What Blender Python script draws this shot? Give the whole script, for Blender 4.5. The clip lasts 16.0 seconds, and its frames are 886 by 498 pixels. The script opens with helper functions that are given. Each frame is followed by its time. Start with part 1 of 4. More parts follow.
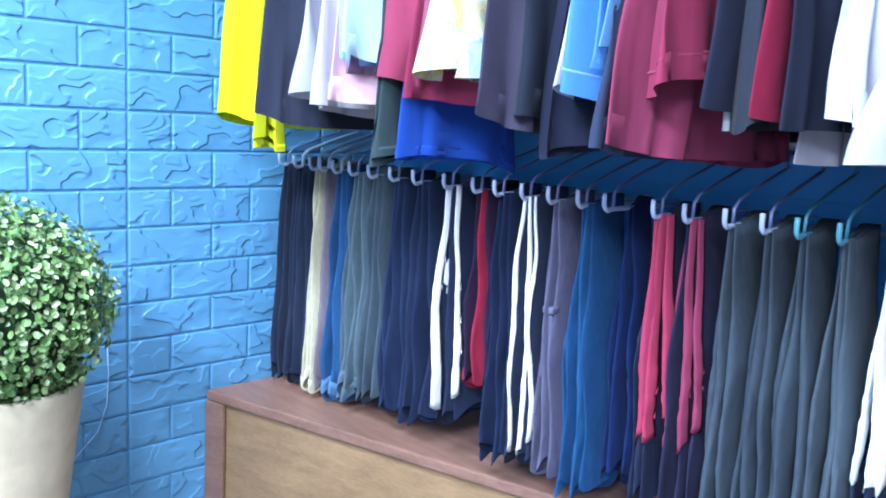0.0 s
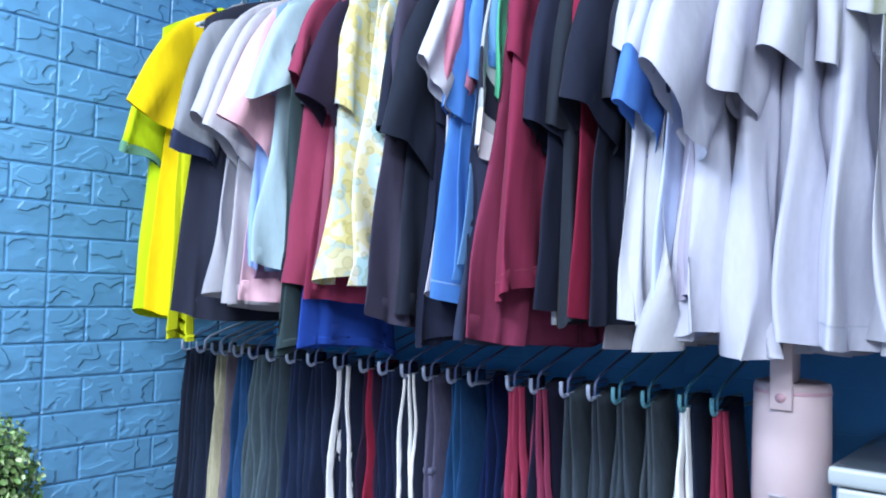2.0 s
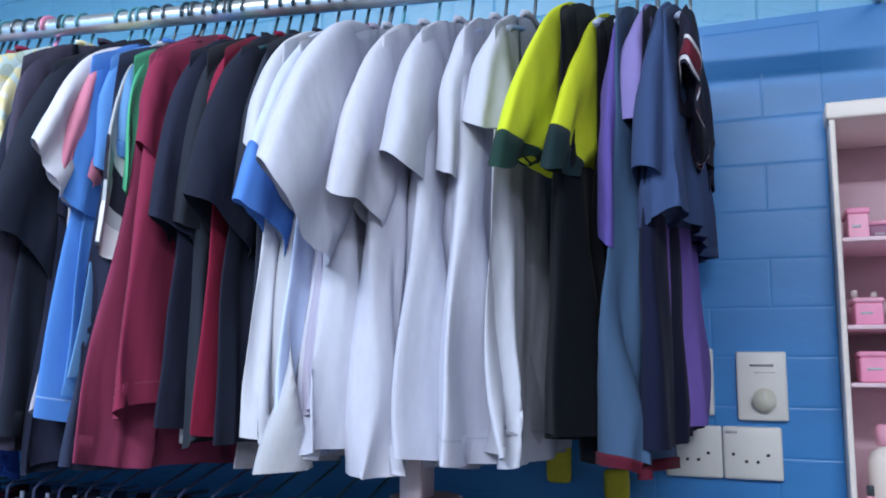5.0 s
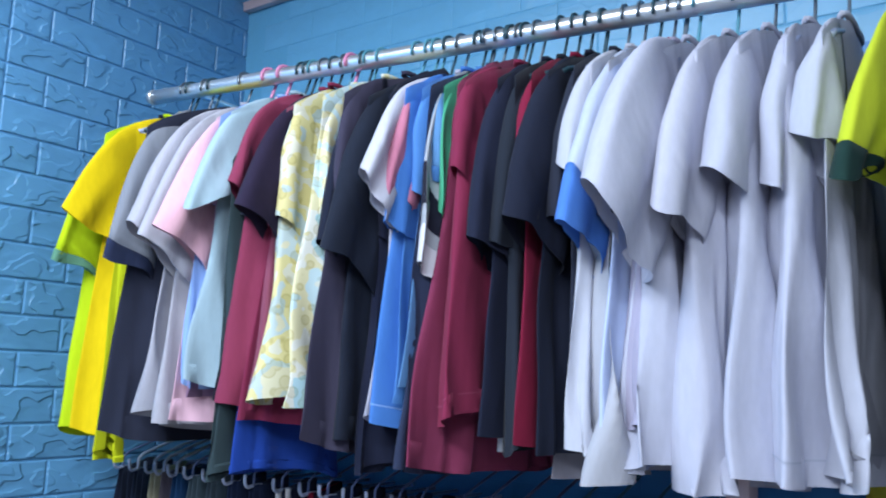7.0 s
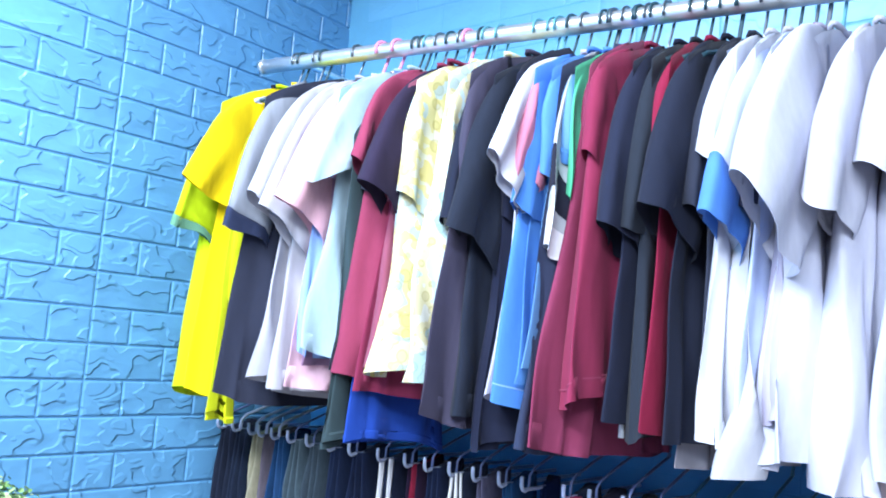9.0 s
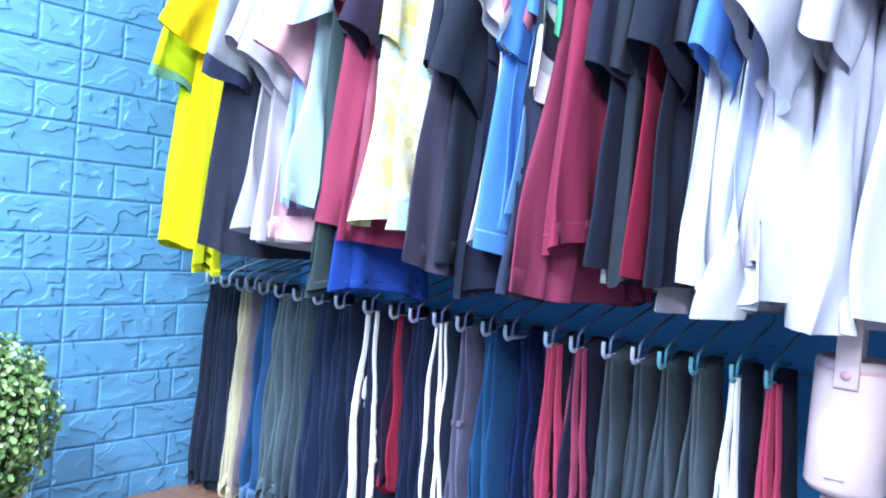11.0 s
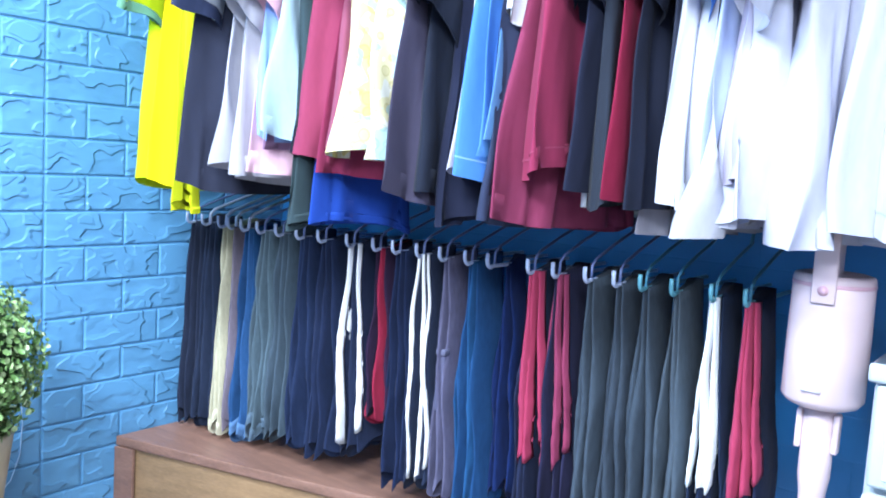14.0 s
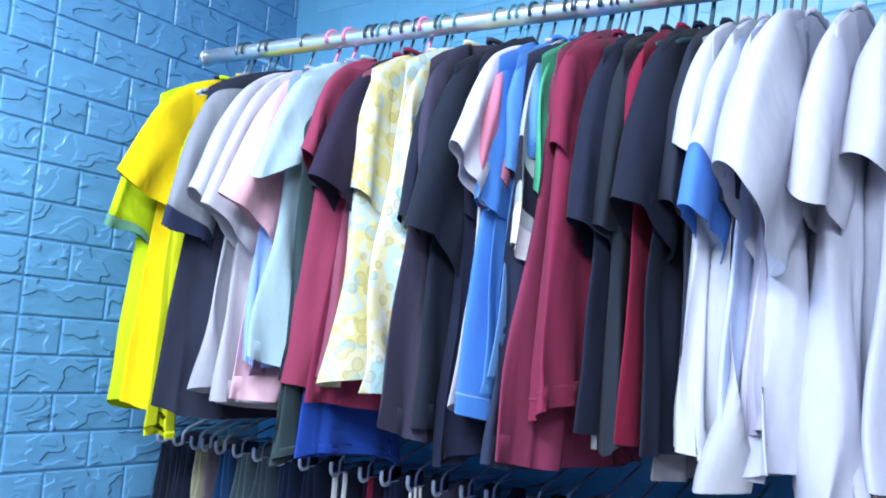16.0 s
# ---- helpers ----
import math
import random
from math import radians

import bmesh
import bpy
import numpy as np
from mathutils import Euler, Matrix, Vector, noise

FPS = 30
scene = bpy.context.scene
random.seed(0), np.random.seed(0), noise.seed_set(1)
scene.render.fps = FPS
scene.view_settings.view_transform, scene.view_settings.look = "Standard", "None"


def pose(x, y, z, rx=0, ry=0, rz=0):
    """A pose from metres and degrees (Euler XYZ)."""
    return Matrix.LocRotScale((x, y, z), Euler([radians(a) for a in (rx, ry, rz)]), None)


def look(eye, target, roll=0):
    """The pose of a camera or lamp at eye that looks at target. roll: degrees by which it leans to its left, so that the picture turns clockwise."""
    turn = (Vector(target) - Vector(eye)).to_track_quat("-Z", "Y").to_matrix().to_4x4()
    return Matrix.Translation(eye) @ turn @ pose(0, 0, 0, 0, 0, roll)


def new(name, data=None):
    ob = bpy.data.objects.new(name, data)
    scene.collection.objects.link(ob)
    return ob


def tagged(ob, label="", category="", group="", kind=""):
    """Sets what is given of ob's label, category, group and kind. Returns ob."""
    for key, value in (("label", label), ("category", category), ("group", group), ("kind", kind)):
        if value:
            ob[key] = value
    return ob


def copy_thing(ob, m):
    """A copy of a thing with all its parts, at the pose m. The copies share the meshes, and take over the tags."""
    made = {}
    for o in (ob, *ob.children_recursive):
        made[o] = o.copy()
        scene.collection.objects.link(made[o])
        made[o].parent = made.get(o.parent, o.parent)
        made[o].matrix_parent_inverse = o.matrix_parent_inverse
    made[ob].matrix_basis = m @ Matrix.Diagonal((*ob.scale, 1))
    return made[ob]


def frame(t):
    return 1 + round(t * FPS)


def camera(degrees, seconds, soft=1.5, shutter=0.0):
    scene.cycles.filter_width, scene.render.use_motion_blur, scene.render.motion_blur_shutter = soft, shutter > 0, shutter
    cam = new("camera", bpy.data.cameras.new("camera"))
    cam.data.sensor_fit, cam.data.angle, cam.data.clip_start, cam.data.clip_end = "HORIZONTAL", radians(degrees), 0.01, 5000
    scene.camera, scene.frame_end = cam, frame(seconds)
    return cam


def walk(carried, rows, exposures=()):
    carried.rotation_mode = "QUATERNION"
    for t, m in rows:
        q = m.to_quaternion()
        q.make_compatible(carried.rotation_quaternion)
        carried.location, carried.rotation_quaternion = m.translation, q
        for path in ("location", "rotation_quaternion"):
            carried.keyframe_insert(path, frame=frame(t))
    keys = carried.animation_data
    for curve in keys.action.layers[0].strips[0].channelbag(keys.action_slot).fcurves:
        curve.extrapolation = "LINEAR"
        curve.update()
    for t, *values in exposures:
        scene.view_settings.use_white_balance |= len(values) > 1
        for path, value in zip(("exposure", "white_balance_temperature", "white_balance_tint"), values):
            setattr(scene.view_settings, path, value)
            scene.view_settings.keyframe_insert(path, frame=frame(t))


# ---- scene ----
cam = camera(55.5, 16.0, soft=1.9, shutter=0.2)
PATH = [
    (0, (1.552, -0.773, 1.119), (0.131, 0.599, 0.809), 3.1),
    (0.5, (1.6, -0.849, 1.129), (0.238, 0.594, 0.878), 2.4),
    (1, (1.66, -0.922, 1.146), (0.361, 0.582, 0.923), 1.2),
    (1.5, (1.691, -0.968, 1.184), (0.435, 0.586, 1.096), 1.2),
    (2, (1.718, -0.983, 1.177), (0.49, 0.594, 1.256), 1.8),
    (2.5, (1.752, -0.98, 1.172), (0.6, 0.649, 1.313), 2.4),
    (3, (1.777, -0.975, 1.175), (0.841, 0.784, 1.354), 1.8),
    (3.5, (1.798, -0.94, 1.188), (1.052, 0.898, 1.445), 1.3),
    (3.7, (1.806, -0.922, 1.196), (1.111, 0.932, 1.477), 1.1),
    (5.8, (1.816, -0.826, 1.211), (1.048, 0.991, 1.542), -0.8),
    (6, (1.807, -0.837, 1.199), (0.988, 0.953, 1.553), -0.6),
    (6.5, (1.767, -0.881, 1.212), (0.756, 0.813, 1.541), 0.3),
    (7, (1.715, -0.924, 1.22), (0.559, 0.68, 1.52), 1.8),
    (7.5, (1.662, -0.996, 1.234), (0.463, 0.584, 1.491), 2.2),
    (8, (1.646, -0.973, 1.232), (0.377, 0.55, 1.495), 4.1),
    (8.2, (1.639, -0.987, 1.239), (0.371, 0.539, 1.491), 4.2),
    (10.3, (1.641, -0.969, 1.194), (0.367, 0.567, 1.328), 5.5),
    (10.5, (1.641, -0.964, 1.189), (0.376, 0.582, 1.273), 5.4),
    (11, (1.644, -0.95, 1.184), (0.389, 0.606, 1.122), 4.9),
    (11.5, (1.64, -0.941, 1.157), (0.406, 0.619, 0.951), 4.7),
    (12, (1.636, -0.947, 1.15), (0.413, 0.619, 0.922), 4.2),
    (12.5, (1.641, -0.943, 1.154), (0.41, 0.615, 0.92), 3.8),
    (13, (1.642, -0.948, 1.155), (0.42, 0.619, 0.93), 3.9),
    (13.5, (1.642, -0.945, 1.163), (0.424, 0.625, 0.939), 3.4),
    (14, (1.648, -0.945, 1.169), (0.436, 0.633, 0.966), 3.5),
    (14.5, (1.657, -0.955, 1.182), (0.456, 0.644, 1.139), 4.1),
    (15, (1.655, -0.972, 1.201), (0.476, 0.642, 1.275), 4.2),
    (15.5, (1.624, -0.968, 1.204), (0.455, 0.645, 1.384), 4.5),
    (16, (1.573, -0.93, 1.235), (0.403, 0.675, 1.471), 3.9),
]
EXPOSURES = [(0.0, 0.78, 5900, 10), (0.5, 0.70, 5900, 10), (1.0, 0.63, 6000, 10), (1.5, 0.48, 6200, 10), (2.0, -0.05, 6450, 10), (2.5, -0.45, 6500, 10), (3.0, -0.6, 6500, 10), (3.5, -0.14, 6750, 10), (3.7, -0.08, 6800, 10),
             (6.0, -0.65, 6500, 10), (6.5, -0.6, 6500, 10), (7.0, -0.45, 6400, 10), (7.5, 0.05, 6400, 10), (8.0, 0.46, 6400, 10), (10.3, 0.64, 6350, 10), (11.5, 0.74, 6200, 10), (12.5, 0.76, 6000, 10), (13.0, 0.75, 6050, 10),
             (14.0, 0.76, 6250, 10), (14.5, 0.5, 6350, 10), (15.0, -0.38, 6350, 10), (15.5, -0.12, 6300, 10), (16.0, 0.06, 6300, 10)]
walk(cam, [(t, look(eye, target, roll)) for t, eye, target, roll in PATH], EXPOSURES)

# ---- light ----
world = bpy.data.worlds.new("room_air")
world.use_nodes = True
world.node_tree.nodes["Background"].inputs[0].default_value = (0.55, 0.7, 1.0, 1)
world.node_tree.nodes["Background"].inputs[1].default_value = 0.05
scene.world = world
# None is seen: one matches the rail's highlight, two are added as fill.
for spot, size, watts in (((0.70, -0.95, 2.41), (1.0, 0.25), 55), ((1.2, -1.95, 2.41), (1.2, 0.25), 82), ((2.50, -2.15, 2.41), (1.0, 0.25), 92)):
    lamp = bpy.data.lights.new("unseen_ceiling_lamp", "AREA")
    lamp.shape, lamp.size, lamp.size_y, lamp.energy, lamp.color = "RECTANGLE", *size, watts, (0.79, 0.885, 1.0)
    new("unseen_ceiling_lamp", lamp).matrix_world = pose(*spot)


# ---- materials ----
def lin(code):
    c = [int(code[k:k + 2], 16) / 255 for k in (0, 2, 4)]
    return tuple(v / 12.92 if v <= 0.04045 else ((v + 0.055) / 1.055) ** 2.4 for v in c)


def node_kit(name):
    m = bpy.data.materials.new(name)
    m.use_nodes = True
    nodes, links = m.node_tree.nodes, m.node_tree.links
    return m, nodes, links, nodes["Principled BSDF"]


def surface(name, code, rough=0.6, metal=0.0, vary=0.15, grain=60.0, bump=0.15, patch=4.0, sheen=0.0, stretch=(1, 1, 1), coat=0.0, each=0.0, gloss=0.5):
    """Two scales of colour variation and a fine bump over one base colour."""
    m, nodes, links, bsdf = node_kit(name)
    base = lin(code)
    bsdf.inputs["Specular IOR Level"].default_value = gloss
    co = nodes.new("ShaderNodeTexCoord")
    mp = nodes.new("ShaderNodeMapping")
    mp.inputs["Scale"].default_value = stretch
    links.new(co.outputs["Object"], mp.inputs["Vector"])
    big, fine = nodes.new("ShaderNodeTexNoise"), nodes.new("ShaderNodeTexNoise")
    big.inputs["Scale"].default_value, big.inputs["Detail"].default_value = patch, 4
    fine.inputs["Scale"].default_value, fine.inputs["Detail"].default_value = grain, 5
    links.new(mp.outputs[0], big.inputs["Vector"]), links.new(mp.outputs[0], fine.inputs["Vector"])
    ramp = nodes.new("ShaderNodeValToRGB")
    lo, hi = [max(0.0, c * (1 - vary)) for c in base], [min(1.0, c * (1 + vary)) for c in base]
    ramp.color_ramp.elements[0].color, ramp.color_ramp.elements[1].color = (*lo, 1), (*hi, 1)
    ramp.color_ramp.elements[0].position, ramp.color_ramp.elements[1].position = 0.3, 0.7
    mix = nodes.new("ShaderNodeMath")
    mix.operation = "MULTIPLY_ADD"
    mix.inputs[1].default_value = 0.35
    links.new(fine.outputs["Fac"], mix.inputs[0])
    half = nodes.new("ShaderNodeMath")
    half.operation = "MULTIPLY"
    half.inputs[1].default_value = 0.65
    links.new(big.outputs["Fac"], half.inputs[0])
    links.new(half.outputs[0], mix.inputs[2])
    fac = mix
    if each:
        info, add, mul = nodes.new("ShaderNodeObjectInfo"), nodes.new("ShaderNodeMath"), nodes.new("ShaderNodeMath")
        mul.operation, mul.inputs[1].default_value = "MULTIPLY_ADD", each
        mul.inputs[2].default_value = -each / 2
        links.new(info.outputs["Random"], mul.inputs[0])
        links.new(mix.outputs[0], add.inputs[0]), links.new(mul.outputs[0], add.inputs[1])
        fac = add
    links.new(fac.outputs[0], ramp.inputs["Fac"])
    links.new(ramp.outputs["Color"], bsdf.inputs["Base Color"])
    bsdf.inputs["Roughness"].default_value, bsdf.inputs["Metallic"].default_value = rough, metal
    bsdf.inputs["Sheen Weight"].default_value = sheen
    bsdf.inputs["Coat Weight"].default_value = coat
    if bump:
        b = nodes.new("ShaderNodeBump")
        b.inputs["Strength"].default_value, b.inputs["Distance"].default_value = bump, 0.003
        links.new(fine.outputs["Fac"], b.inputs["Height"])
        links.new(b.outputs[0], bsdf.inputs["Normal"])
    return m


CLOTH = {}


def cloth(code, vary=0.10):
    """Knitted or woven cotton: matt, with soft creases running down it."""
    if (code, vary) not in CLOTH:
        m = surface("cloth_" + code, code, rough=0.92, vary=vary, grain=160, bump=0.06, patch=5, stretch=(1, 1, 0.35), gloss=0.12, sheen=0.03)
        nodes, links = m.node_tree.nodes, m.node_tree.links
        bsdf = nodes["Principled BSDF"]
        old = bsdf.inputs["Normal"].links[0].from_node
        crease, b = nodes.new("ShaderNodeTexNoise"), nodes.new("ShaderNodeBump")
        crease.inputs["Scale"].default_value, crease.inputs["Detail"].default_value, crease.inputs["Distortion"].default_value = 11, 2, 0.5
        links.new(nodes["Mapping"].outputs[0], crease.inputs["Vector"])
        b.inputs["Strength"].default_value, b.inputs["Distance"].default_value = 0.7, 0.018
        links.new(crease.outputs["Fac"], b.inputs["Height"]), links.new(old.outputs[0], b.inputs["Normal"])
        links.new(b.outputs[0], bsdf.inputs["Normal"])
        CLOTH[code, vary] = m
    return CLOTH[code, vary]


def printed_cloth(name, codes, scale):
    """Pale patchwork print of rounded blotches with darker outlines."""
    m, nodes, links, bsdf = node_kit(name)
    co, warp = nodes.new("ShaderNodeTexCoord"), nodes.new("ShaderNodeTexNoise")
    warp.inputs["Scale"].default_value = 16
    links.new(co.outputs["Object"], warp.inputs["Vector"])
    ramp = nodes.new("ShaderNodeValToRGB")
    ramp.color_ramp.interpolation = "CONSTANT"
    for k, code in enumerate(codes):
        e = ramp.color_ramp.elements[k] if k < 2 else ramp.color_ramp.elements.new(k)
        e.position, e.color = 0.30 + 0.4 * k / len(codes), (*lin(code), 1)
    links.new(warp.outputs["Fac"], ramp.inputs["Fac"])
    vor = nodes.new("ShaderNodeTexVoronoi")
    vor.inputs["Scale"].default_value = scale
    links.new(co.outputs["Object"], vor.inputs["Vector"])
    ring = nodes.new("ShaderNodeValToRGB")
    ring.color_ramp.elements[0].color, ring.color_ramp.elements[1].color = (*lin("ece9dc"), 1), (*lin("d6d0b2"), 1)
    ring.color_ramp.elements[0].position, ring.color_ramp.elements[1].position = 0.30, 0.36
    stop = ring.color_ramp.elements.new(0.44)
    stop.color = (1, 1, 1, 1)
    links.new(vor.outputs["Distance"], ring.inputs["Fac"])
    mix = nodes.new("ShaderNodeMix")
    mix.data_type, mix.blend_type = "RGBA", "MULTIPLY"
    mix.inputs["Factor"].default_value = 0.8
    links.new(ramp.outputs["Color"], mix.inputs["A"]), links.new(ring.outputs["Color"], mix.inputs["B"])
    links.new(mix.outputs["Result"], bsdf.inputs["Base Color"])
    bsdf.inputs["Roughness"].default_value = 0.85
    return m


def foam_blue(name="blue_foam_panel", code="5f97c2", relief=1.0, each=0.22):
    """Blue foam panel: satin skin with raised, ragged patches, one brick unlike the next."""
    m = surface(name, code, rough=0.36, vary=0.10, grain=30, bump=0.0, patch=2.5, each=each)
    nodes, links = m.node_tree.nodes, m.node_tree.links
    bsdf = nodes["Principled BSDF"]
    bsdf.inputs["Roughness"].default_value = 0.36
    info, shift, lump = nodes.new("ShaderNodeObjectInfo"), nodes.new("ShaderNodeVectorMath"), nodes.new("ShaderNodeTexNoise")
    shift.operation = "MULTIPLY_ADD"
    links.new(info.outputs["Random"], shift.inputs[0])
    shift.inputs[1].default_value = (23, 17, 31)
    nodes["Mapping"].inputs["Scale"].default_value = (0.65, 0.65, 1.0)
    links.new(nodes["Mapping"].outputs[0], shift.inputs[2])
    lump.inputs["Scale"].default_value, lump.inputs["Detail"].default_value, lump.inputs["Roughness"].default_value = 20, 1.8, 0.45
    lump.inputs["Distortion"].default_value = 0.15
    links.new(shift.outputs[0], lump.inputs["Vector"])
    step = nodes.new("ShaderNodeValToRGB")
    grey = (0.0, 0.30, 0.85, 0.75, 1.0)
    for k, at in enumerate((0.34, 0.475, 0.505, 0.60, 0.64)):
        e = step.color_ramp.elements[k] if k < 2 else step.color_ramp.elements.new(at)
        e.position, e.color = at, (grey[k],) * 3 + (1,)
    links.new(lump.outputs["Fac"], step.inputs["Fac"])
    b = nodes.new("ShaderNodeBump")
    b.inputs["Strength"].default_value, b.inputs["Distance"].default_value = relief, 0.0040
    links.new(step.outputs["Color"], b.inputs["Height"])
    links.new(b.outputs[0], bsdf.inputs["Normal"])
    return m


BLUE_FOAM = foam_blue()
SMOOTH_FOAM = foam_blue("deep_blue_foam_panel", "3482c6", 0.05, 0.02)
DEEP_BLUE = surface("deep_blue_foam_groove", "3785c8", rough=0.4, vary=0.10, grain=40, bump=0.1, patch=2)
PALE_FOAM = foam_blue("pale_blue_foam_panel", "6fb2d8", 0.25, 0.08)
BLUE_BACK = surface("blue_foam_groove", "5c94bf", rough=0.5, vary=0.12, grain=40, bump=0.1, patch=2)
BLUE_PAINT = surface("pale_blue_wall_paint", "66acd2", rough=0.55, vary=0.08, grain=90, bump=0.2, patch=1.5)
ROOM_PAINT = surface("grey_wall_paint", "8b8c90", rough=0.7, vary=0.06, grain=80, bump=0.15, patch=1.2)
FLOOR_TILE = surface("grey_floor_tile", "6f6b67", rough=0.35, vary=0.15, grain=25, bump=0.05, patch=2)
WOOD_TOP = surface("brown_laminate_wood", "816154", rough=0.45, vary=0.3, grain=40, bump=0.12, patch=5, stretch=(1.0, 9, 9))
WOOD_FRONT = surface("tan_laminate_wood", "8f7355", rough=0.5, vary=0.3, grain=30, bump=0.12, patch=4, stretch=(1.0, 9, 9))
CHROME = surface("chromed_steel", "f4f7fa", rough=0.28, metal=0.8, vary=0.05, grain=90, bump=0.03)
HOOK_STEEL = surface("hanger_wire_steel", "7c868f", rough=0.35, metal=0.8, vary=0.1, bump=0.03)
HANGER_DARK = surface("dark_green_plastic", "2d4a55", rough=0.4, vary=0.1, bump=0.05)
HANGER_PINK = surface("pink_plastic", "e08fb4", rough=0.4, vary=0.08, bump=0.05)
HANGER_PALE = surface("pale_grey_plastic", "a3aecb", rough=0.35, vary=0.1, bump=0.05)
# For arms and hooks: the pale and teal plastics darkened as if in shade.
HANGER_PALE_SHADE = surface("shaded_grey_plastic", "5a6690", rough=0.4, vary=0.1, bump=0.05)
HANGER_TEAL_SHADE = surface("shaded_teal_plastic", "417a92", rough=0.4, vary=0.1, bump=0.05)
HANGER_TEAL = surface("teal_plastic", "5a97a8", rough=0.35, vary=0.1, bump=0.05)
ROSE_PLASTIC = surface("pale_rose_plastic", "c6b2b8", rough=0.42, vary=0.04, bump=0.03, coat=0.2)
ROSE_DARK = surface("rose_plastic_screw", "c09aa8", rough=0.4, vary=0.1, bump=0.05)
GREY_SHELL = surface("pale_grey_enamel", "a9b2b8", rough=0.35, vary=0.05, bump=0.04, coat=0.2)
DARK_TOP = surface("dark_grey_lid", "3b444e", rough=0.3, vary=0.15, bump=0.05, coat=0.2)
WHITE_PANEL = surface("white_enamel_panel", "dfe6ea", rough=0.25, vary=0.04, bump=0.02)
PLATE = surface("ivory_switch_plastic", "e4e0dc", rough=0.35, vary=0.04, bump=0.02)
KNOB = surface("cream_dial_plastic", "ddd8c8", rough=0.4, vary=0.08, bump=0.03)
DARK_HOLE = surface("dark_socket_hole", "2a2626", rough=0.8, vary=0.1, bump=0.0)
GREY_PRINT = surface("grey_print", "a8a2ac", rough=0.7, vary=0.1, bump=0.0)
WHITE_PRINT = surface("white_print", "c2c6ce", rough=0.7, vary=0.05, bump=0.0)
PINK_PAINT = surface("pink_shelf_lacquer", "f8d6e4", rough=0.45, vary=0.05, bump=0.05)
WHITE_TRIM = surface("white_shelf_trim", "efe6e2", rough=0.45, vary=0.05, bump=0.05)
PINK_BOX = surface("bright_pink_card", "f29cc0", rough=0.5, vary=0.1, bump=0.05)
ROSE_BOX = surface("rose_card", "f4b0ca", rough=0.5, vary=0.1, bump=0.05)
MAUVE_BOX = surface("mauve_card", "9c6d8e", rough=0.5, vary=0.1, bump=0.05)
YELLOW_FOAM = surface("yellow_foam", "cfc13a", rough=0.8, vary=0.15, grain=120, bump=0.3)
CREAM_POT = surface("cream_glazed_planter", "cfc0a4", rough=0.55, vary=0.30, grain=26, bump=0.15, patch=6)
BARK = surface("brown_bark", "5b4636", rough=0.9, vary=0.3, bump=0.5)
WHITE_CABLE = surface("white_cable", "9fc0de", rough=0.5, vary=0.05, bump=0.0)


def leaf_green():
    m, nodes, links, bsdf = node_kit("topiary_leaf")
    geo, ramp = nodes.new("ShaderNodeNewGeometry"), nodes.new("ShaderNodeValToRGB")
    for k, (p, code) in enumerate(((0.0, "3c5c30"), (0.35, "5f8448"), (0.75, "86a268"), (1.0, "bccca4"))):
        e = ramp.color_ramp.elements[k] if k < 2 else ramp.color_ramp.elements.new(p)
        e.position, e.color = p, (*lin(code), 1)
    links.new(geo.outputs["Random Per Island"], ramp.inputs["Fac"])
    links.new(ramp.outputs["Color"], bsdf.inputs["Base Color"])
    bsdf.inputs["Roughness"].default_value = 0.4
    return m


LEAF = leaf_green()


# ---- mesh helpers ----
def thing(name, place, label, category, group=""):
    ob = new(name)
    ob.location = place
    ob.empty_display_size = 0.02
    return tagged(ob, label, category, group)


def world_place(ob):
    v = Vector(ob.location)
    while ob.parent:
        ob = ob.parent
        v += Vector(ob.location)
    return v


def part(name, bm, material, parent=None, label="", smooth=True):
    """Links a bmesh given in world metres as one mesh under parent."""
    mesh = bpy.data.meshes.new(name)
    if parent:
        bmesh.ops.translate(bm, verts=bm.verts, vec=-world_place(parent))
    for f in bm.faces:
        f.smooth = smooth
    bm.to_mesh(mesh)
    bm.free()
    mesh.materials.append(material)
    ob = new(name, mesh)
    if parent:
        ob.parent = parent
    if label:
        tagged(ob, label)
    return ob


def box(lo, hi, bevel=0.004, turn=0.0):
    bm = bmesh.new()
    bmesh.ops.create_cube(bm, size=1)
    lo, hi = Vector(lo), Vector(hi)
    d, c = hi - lo, (hi + lo) / 2
    for v in bm.verts:
        v.co = Vector((v.co.x * d.x, v.co.y * d.y, v.co.z * d.z))
    if bevel:
        bmesh.ops.bevel(bm, geom=bm.edges[:], offset=min(bevel, min(d) * 0.45), segments=2, affect="EDGES", profile=0.6)
    bmesh.ops.transform(bm, matrix=pose(*c, 0, 0, turn), verts=bm.verts)
    return bm


def add_tube(bm, pts, r, n=8):
    """A round rod along pts."""
    pts = [Vector(p) for p in pts]
    rings = []
    side = None
    for k, p in enumerate(pts):
        d = (pts[min(k + 1, len(pts) - 1)] - pts[max(k - 1, 0)]).normalized()
        if side is None:
            side = d.orthogonal().normalized()
        side = (side - d * side.dot(d)).normalized()
        up = d.cross(side)
        rings.append([bm.verts.new(p + r * (math.cos(a) * side + math.sin(a) * up)) for a in [2 * math.pi * q / n for q in range(n)]])
    for a, b in zip(rings, rings[1:]):
        for q in range(n):
            bm.faces.new((a[q], a[(q + 1) % n], b[(q + 1) % n], b[q]))
    bm.faces.new(rings[0][::-1]), bm.faces.new(rings[-1])
    return bm


def rod(pts, r, n=8):
    return add_tube(bmesh.new(), pts, r, n)


